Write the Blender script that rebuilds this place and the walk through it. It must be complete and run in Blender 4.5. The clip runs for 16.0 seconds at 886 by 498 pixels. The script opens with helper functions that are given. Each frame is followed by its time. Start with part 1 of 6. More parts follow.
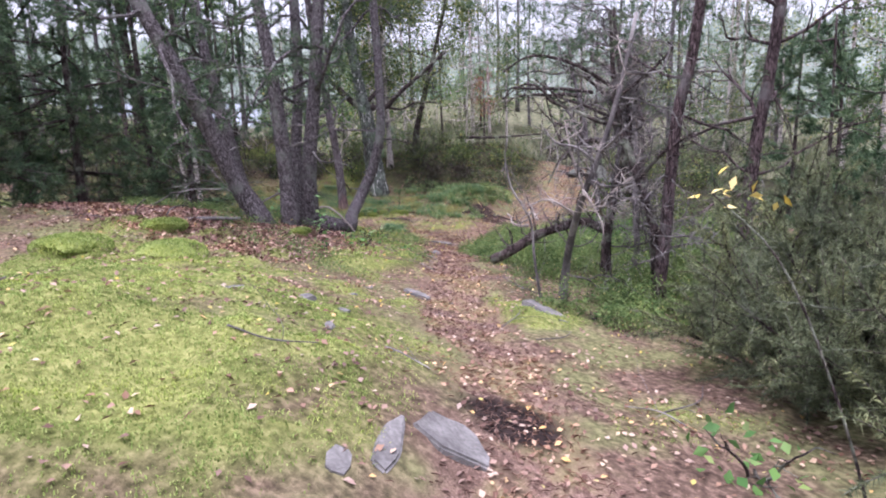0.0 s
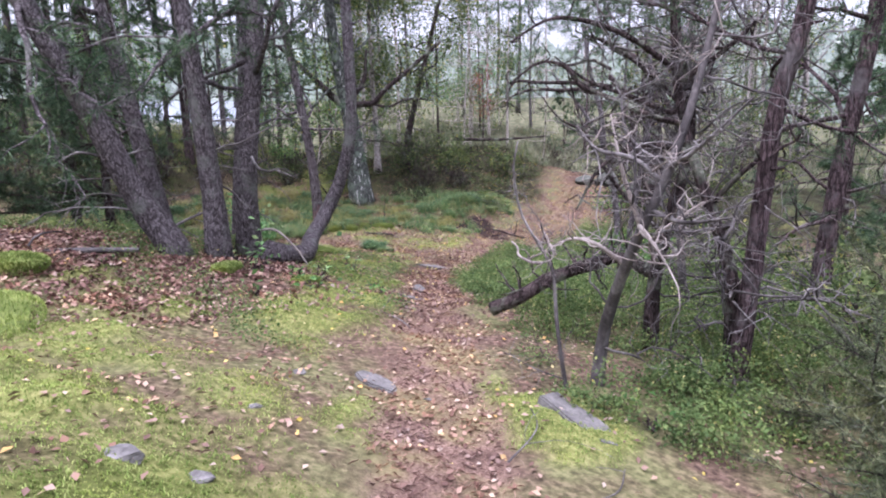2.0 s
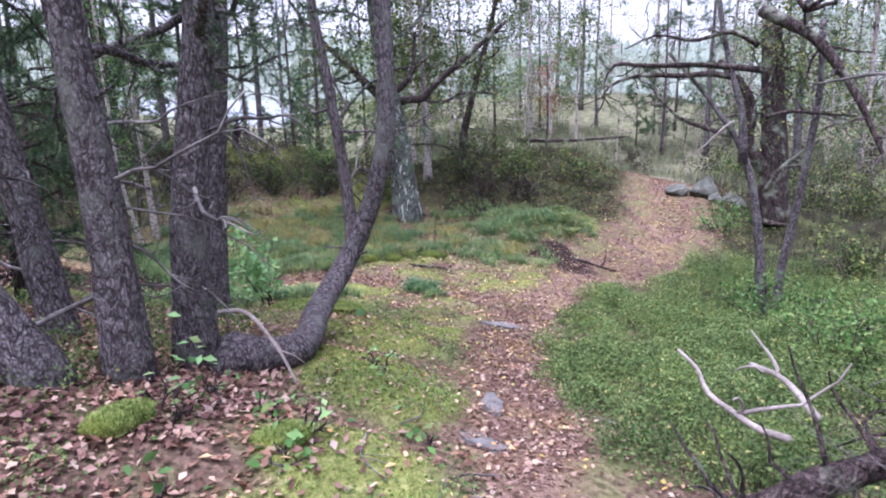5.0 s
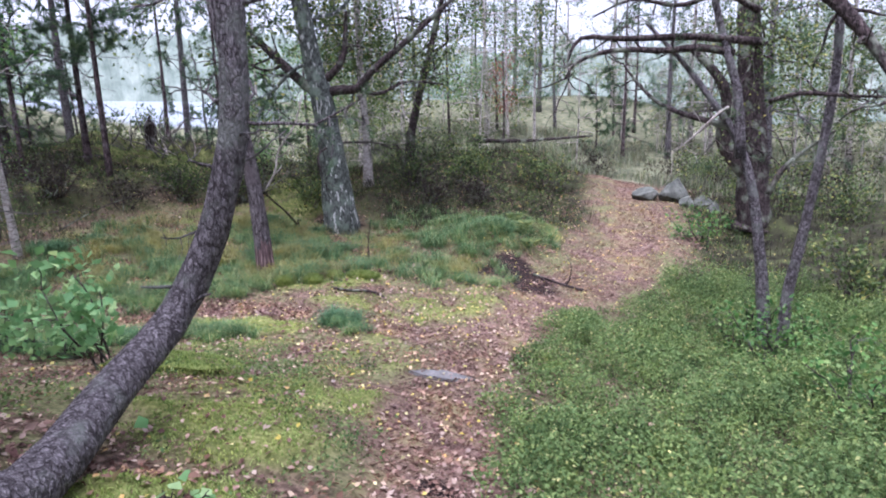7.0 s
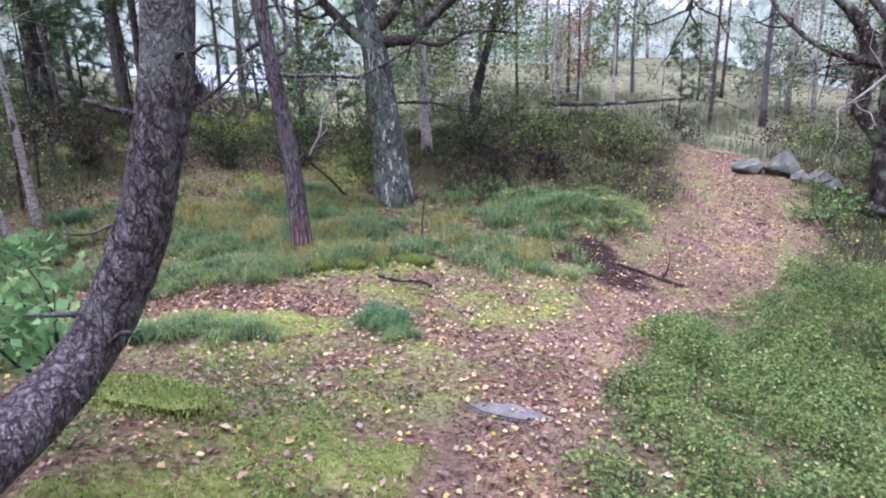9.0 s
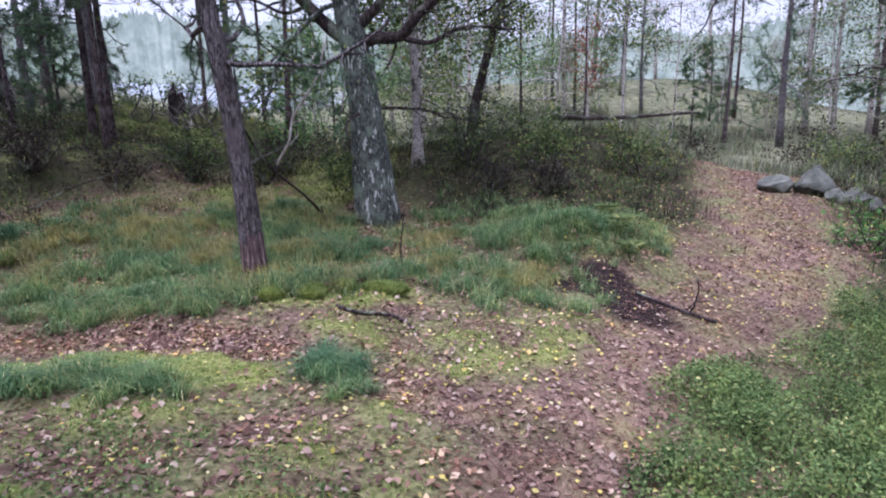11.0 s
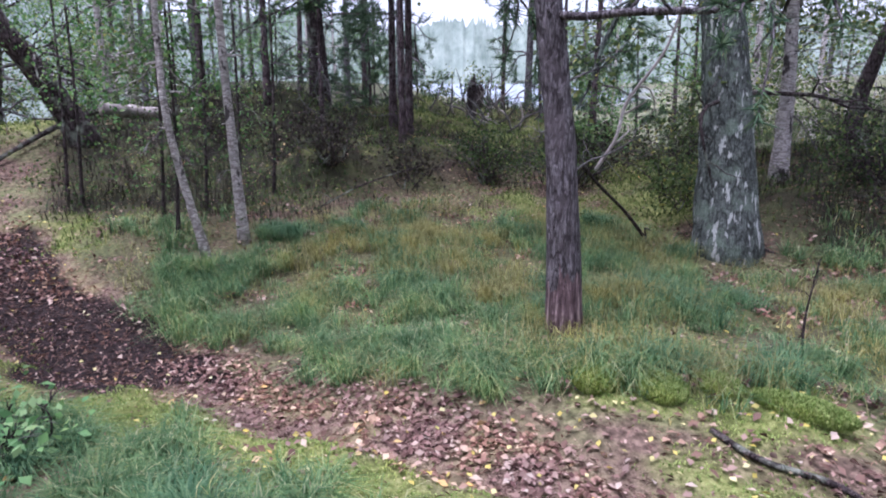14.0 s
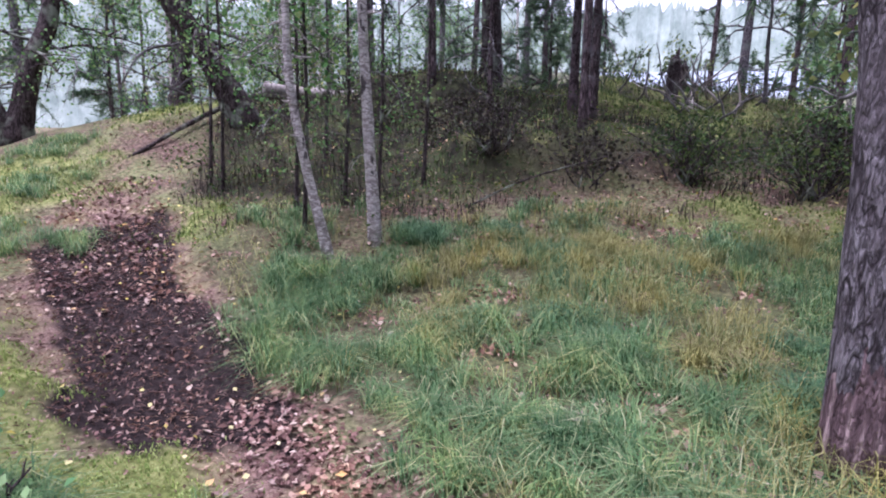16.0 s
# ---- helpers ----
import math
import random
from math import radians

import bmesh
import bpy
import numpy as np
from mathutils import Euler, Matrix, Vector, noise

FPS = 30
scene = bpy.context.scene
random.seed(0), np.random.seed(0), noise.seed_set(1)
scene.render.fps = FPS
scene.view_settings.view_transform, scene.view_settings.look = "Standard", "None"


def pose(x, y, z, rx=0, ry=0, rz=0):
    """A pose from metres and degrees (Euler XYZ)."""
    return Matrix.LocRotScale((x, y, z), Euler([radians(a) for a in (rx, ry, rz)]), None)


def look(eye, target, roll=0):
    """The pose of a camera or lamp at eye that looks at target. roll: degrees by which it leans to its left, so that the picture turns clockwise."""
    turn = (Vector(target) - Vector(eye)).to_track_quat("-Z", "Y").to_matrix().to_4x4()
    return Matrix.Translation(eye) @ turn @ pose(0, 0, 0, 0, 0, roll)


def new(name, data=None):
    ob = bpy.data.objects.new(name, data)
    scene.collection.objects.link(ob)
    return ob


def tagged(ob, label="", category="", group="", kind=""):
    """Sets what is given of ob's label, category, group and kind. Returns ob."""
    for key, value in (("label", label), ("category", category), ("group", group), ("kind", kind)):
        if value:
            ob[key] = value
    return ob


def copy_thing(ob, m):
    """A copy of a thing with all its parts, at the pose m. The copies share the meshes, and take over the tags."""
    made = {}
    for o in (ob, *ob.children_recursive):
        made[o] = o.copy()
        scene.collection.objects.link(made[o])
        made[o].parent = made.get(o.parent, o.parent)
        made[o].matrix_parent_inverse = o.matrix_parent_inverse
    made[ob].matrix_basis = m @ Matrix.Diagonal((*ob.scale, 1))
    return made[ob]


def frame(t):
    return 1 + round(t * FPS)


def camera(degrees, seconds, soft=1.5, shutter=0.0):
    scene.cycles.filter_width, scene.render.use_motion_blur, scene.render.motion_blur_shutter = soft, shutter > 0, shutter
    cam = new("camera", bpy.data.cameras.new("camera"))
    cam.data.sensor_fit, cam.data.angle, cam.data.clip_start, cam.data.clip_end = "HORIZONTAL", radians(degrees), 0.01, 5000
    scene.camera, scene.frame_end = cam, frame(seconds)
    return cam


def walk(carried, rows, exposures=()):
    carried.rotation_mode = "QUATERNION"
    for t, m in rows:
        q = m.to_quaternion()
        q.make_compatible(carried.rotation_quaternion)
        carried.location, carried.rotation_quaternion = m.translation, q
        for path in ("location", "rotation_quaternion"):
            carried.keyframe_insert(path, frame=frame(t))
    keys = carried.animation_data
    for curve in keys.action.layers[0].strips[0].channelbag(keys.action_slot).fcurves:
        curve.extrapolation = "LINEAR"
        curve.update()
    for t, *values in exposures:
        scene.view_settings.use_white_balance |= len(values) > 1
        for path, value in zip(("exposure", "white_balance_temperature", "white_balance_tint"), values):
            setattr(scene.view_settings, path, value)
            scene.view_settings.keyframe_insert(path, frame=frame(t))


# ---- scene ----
cam = camera(74.0, 16.0, soft=2.0)
PATH = [
    (0, (5.179, 1.265, 2.048), (4.256, 2.998, 1.668), -1.6),
    (0.5, (4.975, 1.717, 2.041), (4.069, 3.454, 1.639), -1.5),
    (1, (4.768, 2.155, 2.048), (3.902, 3.913, 1.649), -1.4),
    (1.5, (4.592, 2.673, 2.029), (3.694, 4.422, 1.662), -1.2),
    (2, (4.324, 3.226, 2.038), (3.407, 4.963, 1.663), -1.0),
    (2.5, (4.085, 3.817, 2.017), (3.133, 5.535, 1.637), -1.0),
    (3, (3.748, 4.349, 2.015), (2.726, 6.024, 1.626), -1.0),
    (3.2, (3.622, 4.484, 2.005), (2.566, 6.139, 1.627), -0.9),
    (5.3, (2.52, 5.926, 2.132), (1.458, 7.579, 1.755), -1.3),
    (5.5, (2.408, 6.08, 2.101), (1.366, 7.742, 1.706), -1.2),
    (6, (2.287, 6.463, 2.036), (1.32, 8.172, 1.657), -1.2),
    (6.5, (2.213, 6.965, 1.98), (1.229, 8.685, 1.619), -1.3),
    (7, (2.065, 7.429, 1.952), (1.114, 9.151, 1.59), -1.3),
    (7.5, (1.939, 7.884, 1.907), (0.91, 9.555, 1.523), -1.1),
    (8, (1.699, 8.23, 1.891), (0.603, 9.854, 1.487), -1.0),
    (8.5, (1.534, 8.5, 1.882), (0.397, 10.085, 1.443), -1.0),
    (9, (1.297, 8.648, 1.84), (0.181, 10.242, 1.377), -1.0),
    (9.2, (1.223, 8.711, 1.833), (0.146, 10.329, 1.359), -1.1),
    (11.3, (0.688, 9.909, 1.558), (-0.493, 11.482, 1.194), -0.8),
    (11.5, (0.569, 9.977, 1.559), (-0.695, 11.48, 1.182), -0.8),
    (12, (0.287, 10.231, 1.54), (-1.108, 11.617, 1.173), -0.5),
    (12.5, (-0.054, 10.407, 1.544), (-1.591, 11.631, 1.171), -0.2),
    (13, (-0.43, 10.551, 1.543), (-2.067, 11.633, 1.153), 0.1),
    (13.5, (-0.769, 10.739, 1.531), (-2.465, 11.727, 1.144), 0.3),
    (14, (-1.139, 10.868, 1.516), (-2.87, 11.795, 1.137), 0.4),
    (14.5, (-1.448, 11.086, 1.471), (-3.221, 11.936, 1.106), 0.7),
    (15, (-1.833, 11.228, 1.422), (-3.673, 11.914, 1.043), 1.0),
    (15.5, (-2.224, 11.393, 1.381), (-4.108, 11.925, 0.973), 1.1),
    (16, (-2.518, 11.511, 1.406), (-4.438, 11.895, 0.996), 1.3),
]
walk(cam, [(t, look(eye, aim, roll)) for t, eye, aim, roll in PATH], [(0.0, 1.44, 5950, 29), (3.0, 1.48, 5750, 29), (6.0, 1.66, 5600, 31), (6.6, 1.62, 5600, 28), (7.5, 1.45, 5650, 25), (8.5, 1.68, 5600, 31), (11.5, 1.1, 5500, 26), (12.5, 1.42, 5450, 22), (14.0, 1.44, 5500, 28), (15.0, 1.42, 5500, 30), (16.0, 1.6, 5550, 34)])

# ---- world and light: a fully clouded sky, soft light from high up ----
world = bpy.data.worlds.new("overcast_sky")
scene.world = world
world.use_nodes = True
wn = world.node_tree
bg = wn.nodes["Background"]
sky = wn.nodes.new("ShaderNodeTexSky")
sky.sky_type = "NISHITA"
sky.sun_disc = False
sky.sun_elevation, sky.sun_rotation = radians(74), radians(195)
sky.air_density, sky.dust_density = 1.0, 4.0
grey = wn.nodes.new("ShaderNodeHueSaturation")
grey.inputs["Saturation"].default_value = 0.28
wn.links.new(sky.outputs[0], grey.inputs["Color"])
wn.links.new(grey.outputs[0], bg.inputs["Color"])
bg.inputs["Strength"].default_value = 0.13
sun_data = bpy.data.lights.new("sun", "SUN")
sun_data.energy, sun_data.angle, sun_data.color = 2.0, radians(45), (1.0, 0.98, 0.95)
sun = new("sun", sun_data)
sun.matrix_basis = look((0.5, 4.5, 20), (-1, 10, 0))

# ---- terrain ----
BASE = 0.262
HILLS = [(2.0, 3.2, 1.6, 0.67), (0.2, 5.4, 1.4, 0.01), (-0.6, 7.4, 1.3, 0.23), (-1.2, 9.2, 1.2, 0.14), (-2.8, 5.2, 2.2, 1.03),
         (4.3, 4.6, 1.6, -0.06), (4.6, 8.2, 2.0, -0.14), (2.4, 7.2, 1.2, 0.13), (1.5, 11.6, 1.6, -0.35), (2.2, 15.4, 2.2, -0.66),
         (-2.6, 11.6, 1.6, -0.26), (-1.2, 15.2, 2.0, -0.11), (-5.6, 11.0, 1.5, -0.42), (-4.6, 13.6, 1.6, 0.08), (-7.8, 11.8, 1.8, 0.05)]
HILLS += [(-10.6, 10.2, 2.0, -0.15), (-14.0, 9.6, 3.0, 1.33), (-5.2, 16.4, 1.6, -0.25), (-9.0, 15.6, 2.2, -0.03), (-13.0, 15.2, 2.8, 1.39),
          (-6.2, 19.6, 2.2, 0.86), (-1.6, 23.6, 2.6, 0.13), (-5.6, 24.0, 2.6, 1.02), (-11.8, 18.6, 2.4, 0.78), (-9.0, 7.2, 2.2, -0.18),
          (2.6, 0.4, 2.2, 0.62), (4.8, 18.5, 3.0, -0.40), (-1.85, 16.45, 0.42, 0.30), (-2.4, 16.8, 0.5, 0.12)]
TRAIL = [(5.3, 0.5), (4.75, 2.6), (4.3, 3.8), (3.75, 4.9), (2.95, 5.75), (2.3, 7.0), (1.45, 8.5), (0.75, 9.75), (0.1, 10.9), (-0.3, 12.2),
         (-0.45, 13.6), (-0.4, 15.2), (-0.15, 17.0), (-0.1, 19.5), (-0.7, 22.0), (-1.5, 24.5), (-2.5, 28.0)]
SIDE_TRAIL = [(-0.5, 12.6), (-2.2, 12.75), (-3.4, 12.25), (-4.2, 11.85), (-5.1, 11.1), (-6.2, 10.4), (-7.4, 9.8), (-9.8, 9.1), (-12.0, 8.6)]


def ease(a):
    a = np.clip(a, 0, 1)
    return a * a * (3 - 2 * a)


def lattice(i, j, seed):
    h = (i.astype(np.int64) * 374761393 + j.astype(np.int64) * 668265263 + seed * 974711) & 0x7FFFFFFF
    h = ((h ^ (h >> 13)) * 1274126177) & 0x7FFFFFFF
    return ((h ^ (h >> 16)) & 0xFFFF) / 65535.0


def grain(x, y, size, seed=0, octaves=3):
    """Smooth value noise, 0 to 1, with features of that size in metres."""
    x, y = np.asarray(x, float), np.asarray(y, float)
    total, weight, amp = 0.0, 0.0, 1.0
    for k in range(octaves):
        u, v = x / size * 2**k + 17.3 * k, y / size * 2**k - 9.1 * k
        i, j = np.floor(u), np.floor(v)
        a, b = ease(u - i), ease(v - j)
        low = lattice(i, j, seed + k) * (1 - a) + lattice(i + 1, j, seed + k) * a
        high = lattice(i, j + 1, seed + k) * (1 - a) + lattice(i + 1, j + 1, seed + k) * a
        total, weight, amp = total + amp * (low * (1 - b) + high * b), weight + amp, amp * 0.5
    return total / weight


def off_line(x, y, line):
    """The distance of points to a bent line on the ground."""
    x, y = np.asarray(x, float), np.asarray(y, float)
    best = np.full(x.shape, 1e9)
    for (ax, ay), (bx, by) in zip(line[:-1], line[1:]):
        dx, dy = bx - ax, by - ay
        s = np.clip(((x - ax) * dx + (y - ay) * dy) / (dx * dx + dy * dy), 0, 1)
        best = np.minimum(best, np.hypot(x - ax - s * dx, y - ay - s * dy))
    return best


def blobs(x, y, spots):
    out = np.zeros(np.shape(x))
    for cx, cy, r, a in spots:
        out = np.maximum(out, a * np.exp(-(((x - cx) ** 2 + (y - cy) ** 2) / (r * r)) ** 1.5))
    return out


MUD = [(4.12, 3.98, 0.3, 1), (-0.85, 15.5, 0.5, 0.72), (-1.35, 15.75, 0.45, 0.72), (-1.7, 15.4, 0.3, 0.6), (-7.3, 9.85, 0.4, 1), (0.62, 9.95, 0.2, 0.7)]
MOSS = [(2.0, 3.4, 2.1, 1.0), (0.6, 4.4, 1.7, 0.95), (2.9, 2.4, 1.6, 1.0), (0.8, 2.4, 2.0, 0.95), (5.2, 3.4, 0.8, 0.6), (3.4, 6.4, 0.6, 1.0), (4.9, 4.8, 0.9, 0.6), (1.3, 6.9, 0.9, 0.8), (0.55, 8.5, 0.7, 0.75), (-2.6, 11.3, 1.0, 0.7), (-3.0, 13.85, 0.7, 1.0), (-1.6, 13.5, 1.2, 0.6)]
MOSS += [(-0.2, 5.9, 0.45, 0.85), (-1.0, 5.3, 0.6, 0.85), (0.5, 6.1, 0.4, 0.8), (-3.6, 11.6, 0.8, 0.95), (-2.8, 12.1, 0.7, 0.95), (-4.9, 10.85, 0.6, 1.0), (-1.5, 12.6, 0.8, 0.85), (1.47, 6.4, 0.55, 0.76), (2.01, 5.29, 0.6, 0.76), (2.59, 5.64, 0.5, 0.76), (3.05, 6.33, 0.35, 0.76), (2.84, 6.67, 0.3, 0.76), (1.24, 5.24, 0.7, 0.76), (1.0, 7.27, 0.5, 0.76), (1.59, 7.52, 0.4, 0.76), (-1.85, 16.5, 0.7, 1.0), (-6.6, 9.3, 0.9, 0.72), (-5.3, 9.9, 0.8, 0.7), (-8.6, 8.3, 1.0, 0.8), (-4.3, 11.1, 0.7, 0.8), (-8.6, 9.9, 1.2, 0.8), (-10.8, 10.6, 1.5, 0.6), (-9.0, 13.6, 1.6, 0.42), (-7.2, 17.6, 2.4, 0.9), (-12.0, 17.0, 3.0, 0.9), (-4.8, 10.3, 0.9, 0.7), (0.2, 18.0, 1.0, 0.6), (-2.0, 10.2, 0.5, 1.0), (-7.0, 15.6, 1.6, 0.85)]
MOSS += [(-1.0, 11.6, 1.1, 0.72), (-1.2, 14.2, 1.2, 0.72), (-2.4, 12.9, 0.9, 0.72), (-0.9, 10.4, 0.9, 0.8), (-10.6, 7.9, 1.8, 0.9), (-12.8, 9.2, 1.6, 0.8), (-8.9, 10.9, 0.7, 0.6), (-6.1, 10.0, 0.6, 1.0), (-3.5, 13.4, 0.6, 1.0), (-4.6, 10.9, 0.9, 0.75), (-1.6, 17.6, 0.7, 0.9), (0.25, 8.6, 0.8, 1.0), (-0.5, 9.6, 0.8, 1.0), (0.95, 7.6, 0.6, 0.95), (-0.2, 10.6, 0.6, 0.95), (-9.8, 8.9, 0.9, 0.8)]
GRASS = [(-4.6, 14.7, 1.9, 1.0), (-5.6, 13.4, 1.4, 1.0), (-6.6, 12.4, 1.2, 1.0), (-3.0, 15.6, 1.5, 1.0), (-2.2, 16.9, 1.3, 0.9), (-7.2, 13.8, 1.3, 0.7), (-4.7, 12.9, 0.9, 0.9), (-8.2, 11.2, 0.9, 0.6), (-3.8, 17.2, 1.2, 0.8), (-8.7, 8.3, 0.7, 0.85), (-10.3, 8.3, 0.7, 0.7), (-11.8, 7.6, 0.9, 0.7), (-7.0, 11.0, 0.7, 1.0), (-7.9, 10.7, 0.6, 0.95), (-6.2, 11.5, 0.6, 1.0), (-6.2, 14.6, 1.3, 1.0), (-3.9, 14.0, 1.1, 1.0), (-5.6, 15.6, 1.0, 1.0), (-2.6, 17.6, 1.0, 1.0), (-6.9, 13.0, 1.2, 1.0), (-2.5, 14.9, 0.8, 0.9)]


def trail_mask(x, y):
    wobble = 0.5 * (grain(x, y, 0.6, 3) - 0.5)
    y = np.asarray(y, float)
    half = 0.27 + 0.10 * ease((y - 8) / 3) + 0.18 * ease((y - 13.5) / 3) * ease((22 - y) / 3) - 0.05 - 0.08 * ease((y - 20) / 3)
    main = 1 - ease((off_line(x, y, TRAIL) + wobble - half) / 0.22)
    side = 1 - ease((off_line(x, y, SIDE_TRAIL) + wobble - 0.13 - 0.34 * ease((-5.2 - np.asarray(x, float)) / 1.2) * ease((np.asarray(x, float) + 9.6) / 1.0)) / 0.25)
    return np.maximum(main, side * ease((np.asarray(x, float) + 10.4) / 1.2))


def slope_zone(x, y):
    """The wooded slope round the hollow, clear of both trails."""
    x, y = np.asarray(x, float), np.asarray(y, float)
    far = np.maximum(ease((y - 16.6) / 1.4), ease((-7.9 - x) / 1.2) * ease((y - 10.8) / 1.2))
    return far * ease((27 - y) / 5) * ease((x + 22) / 5) * ease((off_line(x, y, TRAIL) - 0.7) / 0.9) * ease((off_line(x, y, SIDE_TRAIL) - 0.9) / 0.9)


def hummocks(x, y):
    """Rounded mossy humps on the slope, 0 to 1."""
    return ease((grain(x, y, 1.9, 35, 2) - 0.42) / 0.3)


def moss_mask(x, y):
    zone = np.maximum(np.maximum(blobs(x, y, MOSS), 0.33), (0.68 + 0.1 * ease((np.asarray(x, float) + 8) / 2)) * slope_zone(x, y) * hummocks(x, y) * ease((21.5 - np.asarray(y, float)) / 2))
    patch = 0.5 * grain(x, y, 0.9, 11) + 0.5 * grain(x, y, 0.2, 13)
    return ease((zone * (0.30 + 1.35 * patch) - 0.52) / 0.38) * (1 - 0.9 * trail_mask(x, y))


def grass_mask(x, y):
    return ease((blobs(x, y, GRASS) * (0.62 + 0.8 * grain(x, y, 0.9, 23)) - 0.36) / 0.25) * (1 - trail_mask(x, y))


def berry_zone(x, y):
    """Where the bilberry shrubs grow."""
    d = off_line(x, y, TRAIL)
    right = np.interp(y, [8.5, 10.9, 13.6, 17.0], [1.6, 0.3, -0.25, -0.1]) < x
    inner = right & (y > 8.9) & (y < 17.6) & (x < 4.6) & (d > 0.36 + 0.12 * (grain(x, y, 0.5, 71) - 0.5) + 0.5 * ease((y - 14) / 3))
    outer = (x > 2.55 + 0.25 * grain(x, y, 0.5, 76)) & (y > 6.5) & (x + y > 9.45) & (x < 6.6) & (y < 12) & (d > 0.5) & (np.hypot(x - 3.5, y - 6.2) > 0.5)
    return np.where(inner, 0.55 + 0.45 * ease((grain(x, y, 0.5, 73) - 0.3) / 0.2), np.where(outer, 0.85 * ease((grain(x, y, 0.6, 75) - 0.28) / 0.2), 0.0))


def height(x, y, detail=True):
    x, y = np.asarray(x, float), np.asarray(y, float)
    r = np.hypot(x + 1, y - 11)
    z = BASE + 5.2 * ease((r - 15) / 34) * ease((y - 3) / 20 + 0.15) * (0.45 + 0.55 * ease((2 - x) / 14))
    for cx, cy, s, a in HILLS:
        z = z + a * np.exp(-((x - cx) ** 2 + (y - cy) ** 2) / (2 * s * s))
    if detail:
        near = 1 - ease((r - 18) / 20)
        path = trail_mask(x, y)
        z = z + near * (0.15 * (grain(x, y, 0.9, 31) - 0.5) * (1 - 0.6 * path) - 0.035 * path)
        z = z + 0.42 * slope_zone(x, y) * (hummocks(x, y) - 0.3)
        z = z + near * 0.13 * moss_mask(x, y) * (grain(x, y, 0.3, 37) - 0.25)
    return z


def ground_z(x, y):
    return float(height(np.array([x]), np.array([y]))[0])


# ---- mesh helpers ----
class Geo:
    """Points, quads and triangles gathered into one mesh."""

    def __init__(self):
        self.v, self.q, self.t, self.n = [], [], [], 0

    def add(self, v, q=None, t=None):
        v = np.asarray(v, float).reshape(-1, 3)
        if q is not None and len(q):
            self.q.append(np.asarray(q, int) + self.n)
        if t is not None and len(t):
            self.t.append(np.asarray(t, int) + self.n)
        self.v.append(v)
        self.n += len(v)

    def mesh(self, name, material, origin=(0, 0, 0), smooth=True):
        v = np.concatenate(self.v) - np.array(origin)
        q = np.concatenate(self.q) if self.q else np.zeros((0, 4), int)
        t = np.concatenate(self.t) if self.t else np.zeros((0, 3), int)
        me = bpy.data.meshes.new(name)
        me.vertices.add(len(v))
        me.vertices.foreach_set("co", v.ravel().astype(np.float32))
        corners = np.concatenate([q.ravel(), t.ravel()])
        me.loops.add(len(corners))
        me.loops.foreach_set("vertex_index", corners.astype(np.int32))
        starts = np.concatenate([np.arange(len(q)) * 4, len(q) * 4 + np.arange(len(t)) * 3])
        me.polygons.add(len(starts))
        me.polygons.foreach_set("loop_start", starts.astype(np.int32))
        me.polygons.foreach_set("use_smooth", np.full(len(starts), smooth))
        me.update(calc_edges=True)
        me.materials.append(material)
        return me


def thing(name, base, label, category, group="", kind=""):
    ob = new(name)
    ob.empty_display_size = 0.1
    ob.location = base
    return tagged(ob, label, category, group, kind)


def part(name, geo, material, parent, label="", smooth=True):
    """One mesh under a thing, from points given in the world."""
    ob = new(name, geo.mesh(name, material, parent.location, smooth))
    ob.parent = parent
    return tagged(ob, label) if label else ob


def single(name, geo, material, base, label, category, group="", kind="", smooth=True):
    ob = new(name, geo.mesh(name, material, base, smooth))
    ob.location = base
    return tagged(ob, label, category, group, kind)


def unit(v):
    v = np.asarray(v, float)
    return v / np.maximum(np.linalg.norm(v, axis=-1, keepdims=True), 1e-9)


def spline(points, n):
    """A smooth line of n points through the given ones."""
    p = np.asarray(points, float)
    p = np.concatenate([[2 * p[0] - p[1]], p, [2 * p[-1] - p[-2]]])
    out = []
    for u in np.linspace(0, len(p) - 3 - 1e-6, n):
        i, f = int(u), u - int(u)
        a, b, c, d = p[i : i + 4]
        out.append(0.5 * (2 * b + (c - a) * f + (2 * a - 5 * b + 4 * c - d) * f**2 + (3 * b - a - 3 * c + d) * f**3))
    return np.array(out)


def tube(geo, line, radii, seg=8, rough=0.0, rng=None):
    """A round, tapering limb along a line."""
    p = np.asarray(line, float)
    r = np.interp(np.linspace(0, 1, len(p)), np.linspace(0, 1, len(radii)), radii)
    along = unit(np.gradient(p, axis=0))
    ref = np.array([1.0, 0, 0]) if abs(along[0][0]) < 0.8 else np.array([0, 1.0, 0])
    rings = []
    turn = np.linspace(0, 2 * np.pi, seg, endpoint=False)
    for k in range(len(p)):
        side = unit(ref - along[k] * (ref @ along[k]))
        ref = side
        other = np.cross(along[k], side)
        rr = np.full(seg, r[k])
        if rough and rng is not None:
            rr = rr * (1 + rough * (rng.random(seg) - 0.5) * 2)
        rings.append(p[k] + rr[:, None] * (np.cos(turn)[:, None] * side + np.sin(turn)[:, None] * other))
    v = np.concatenate(rings + [[p[0]], [p[-1] + along[-1] * r[-1]]])
    k, j = np.meshgrid(np.arange(len(p) - 1), np.arange(seg), indexing="ij")
    a, b = (k * seg + j).ravel(), (k * seg + (j + 1) % seg).ravel()
    q = np.stack([a, b, b + seg, a + seg], 1)
    ring, last = np.arange(seg), (len(p) - 1) * seg
    t = np.concatenate([np.stack([(ring + 1) % seg, ring, np.full(seg, len(v) - 2)], 1), np.stack([last + ring, last + (ring + 1) % seg, np.full(seg, len(v) - 1)], 1)])
    geo.add(v, q, t)


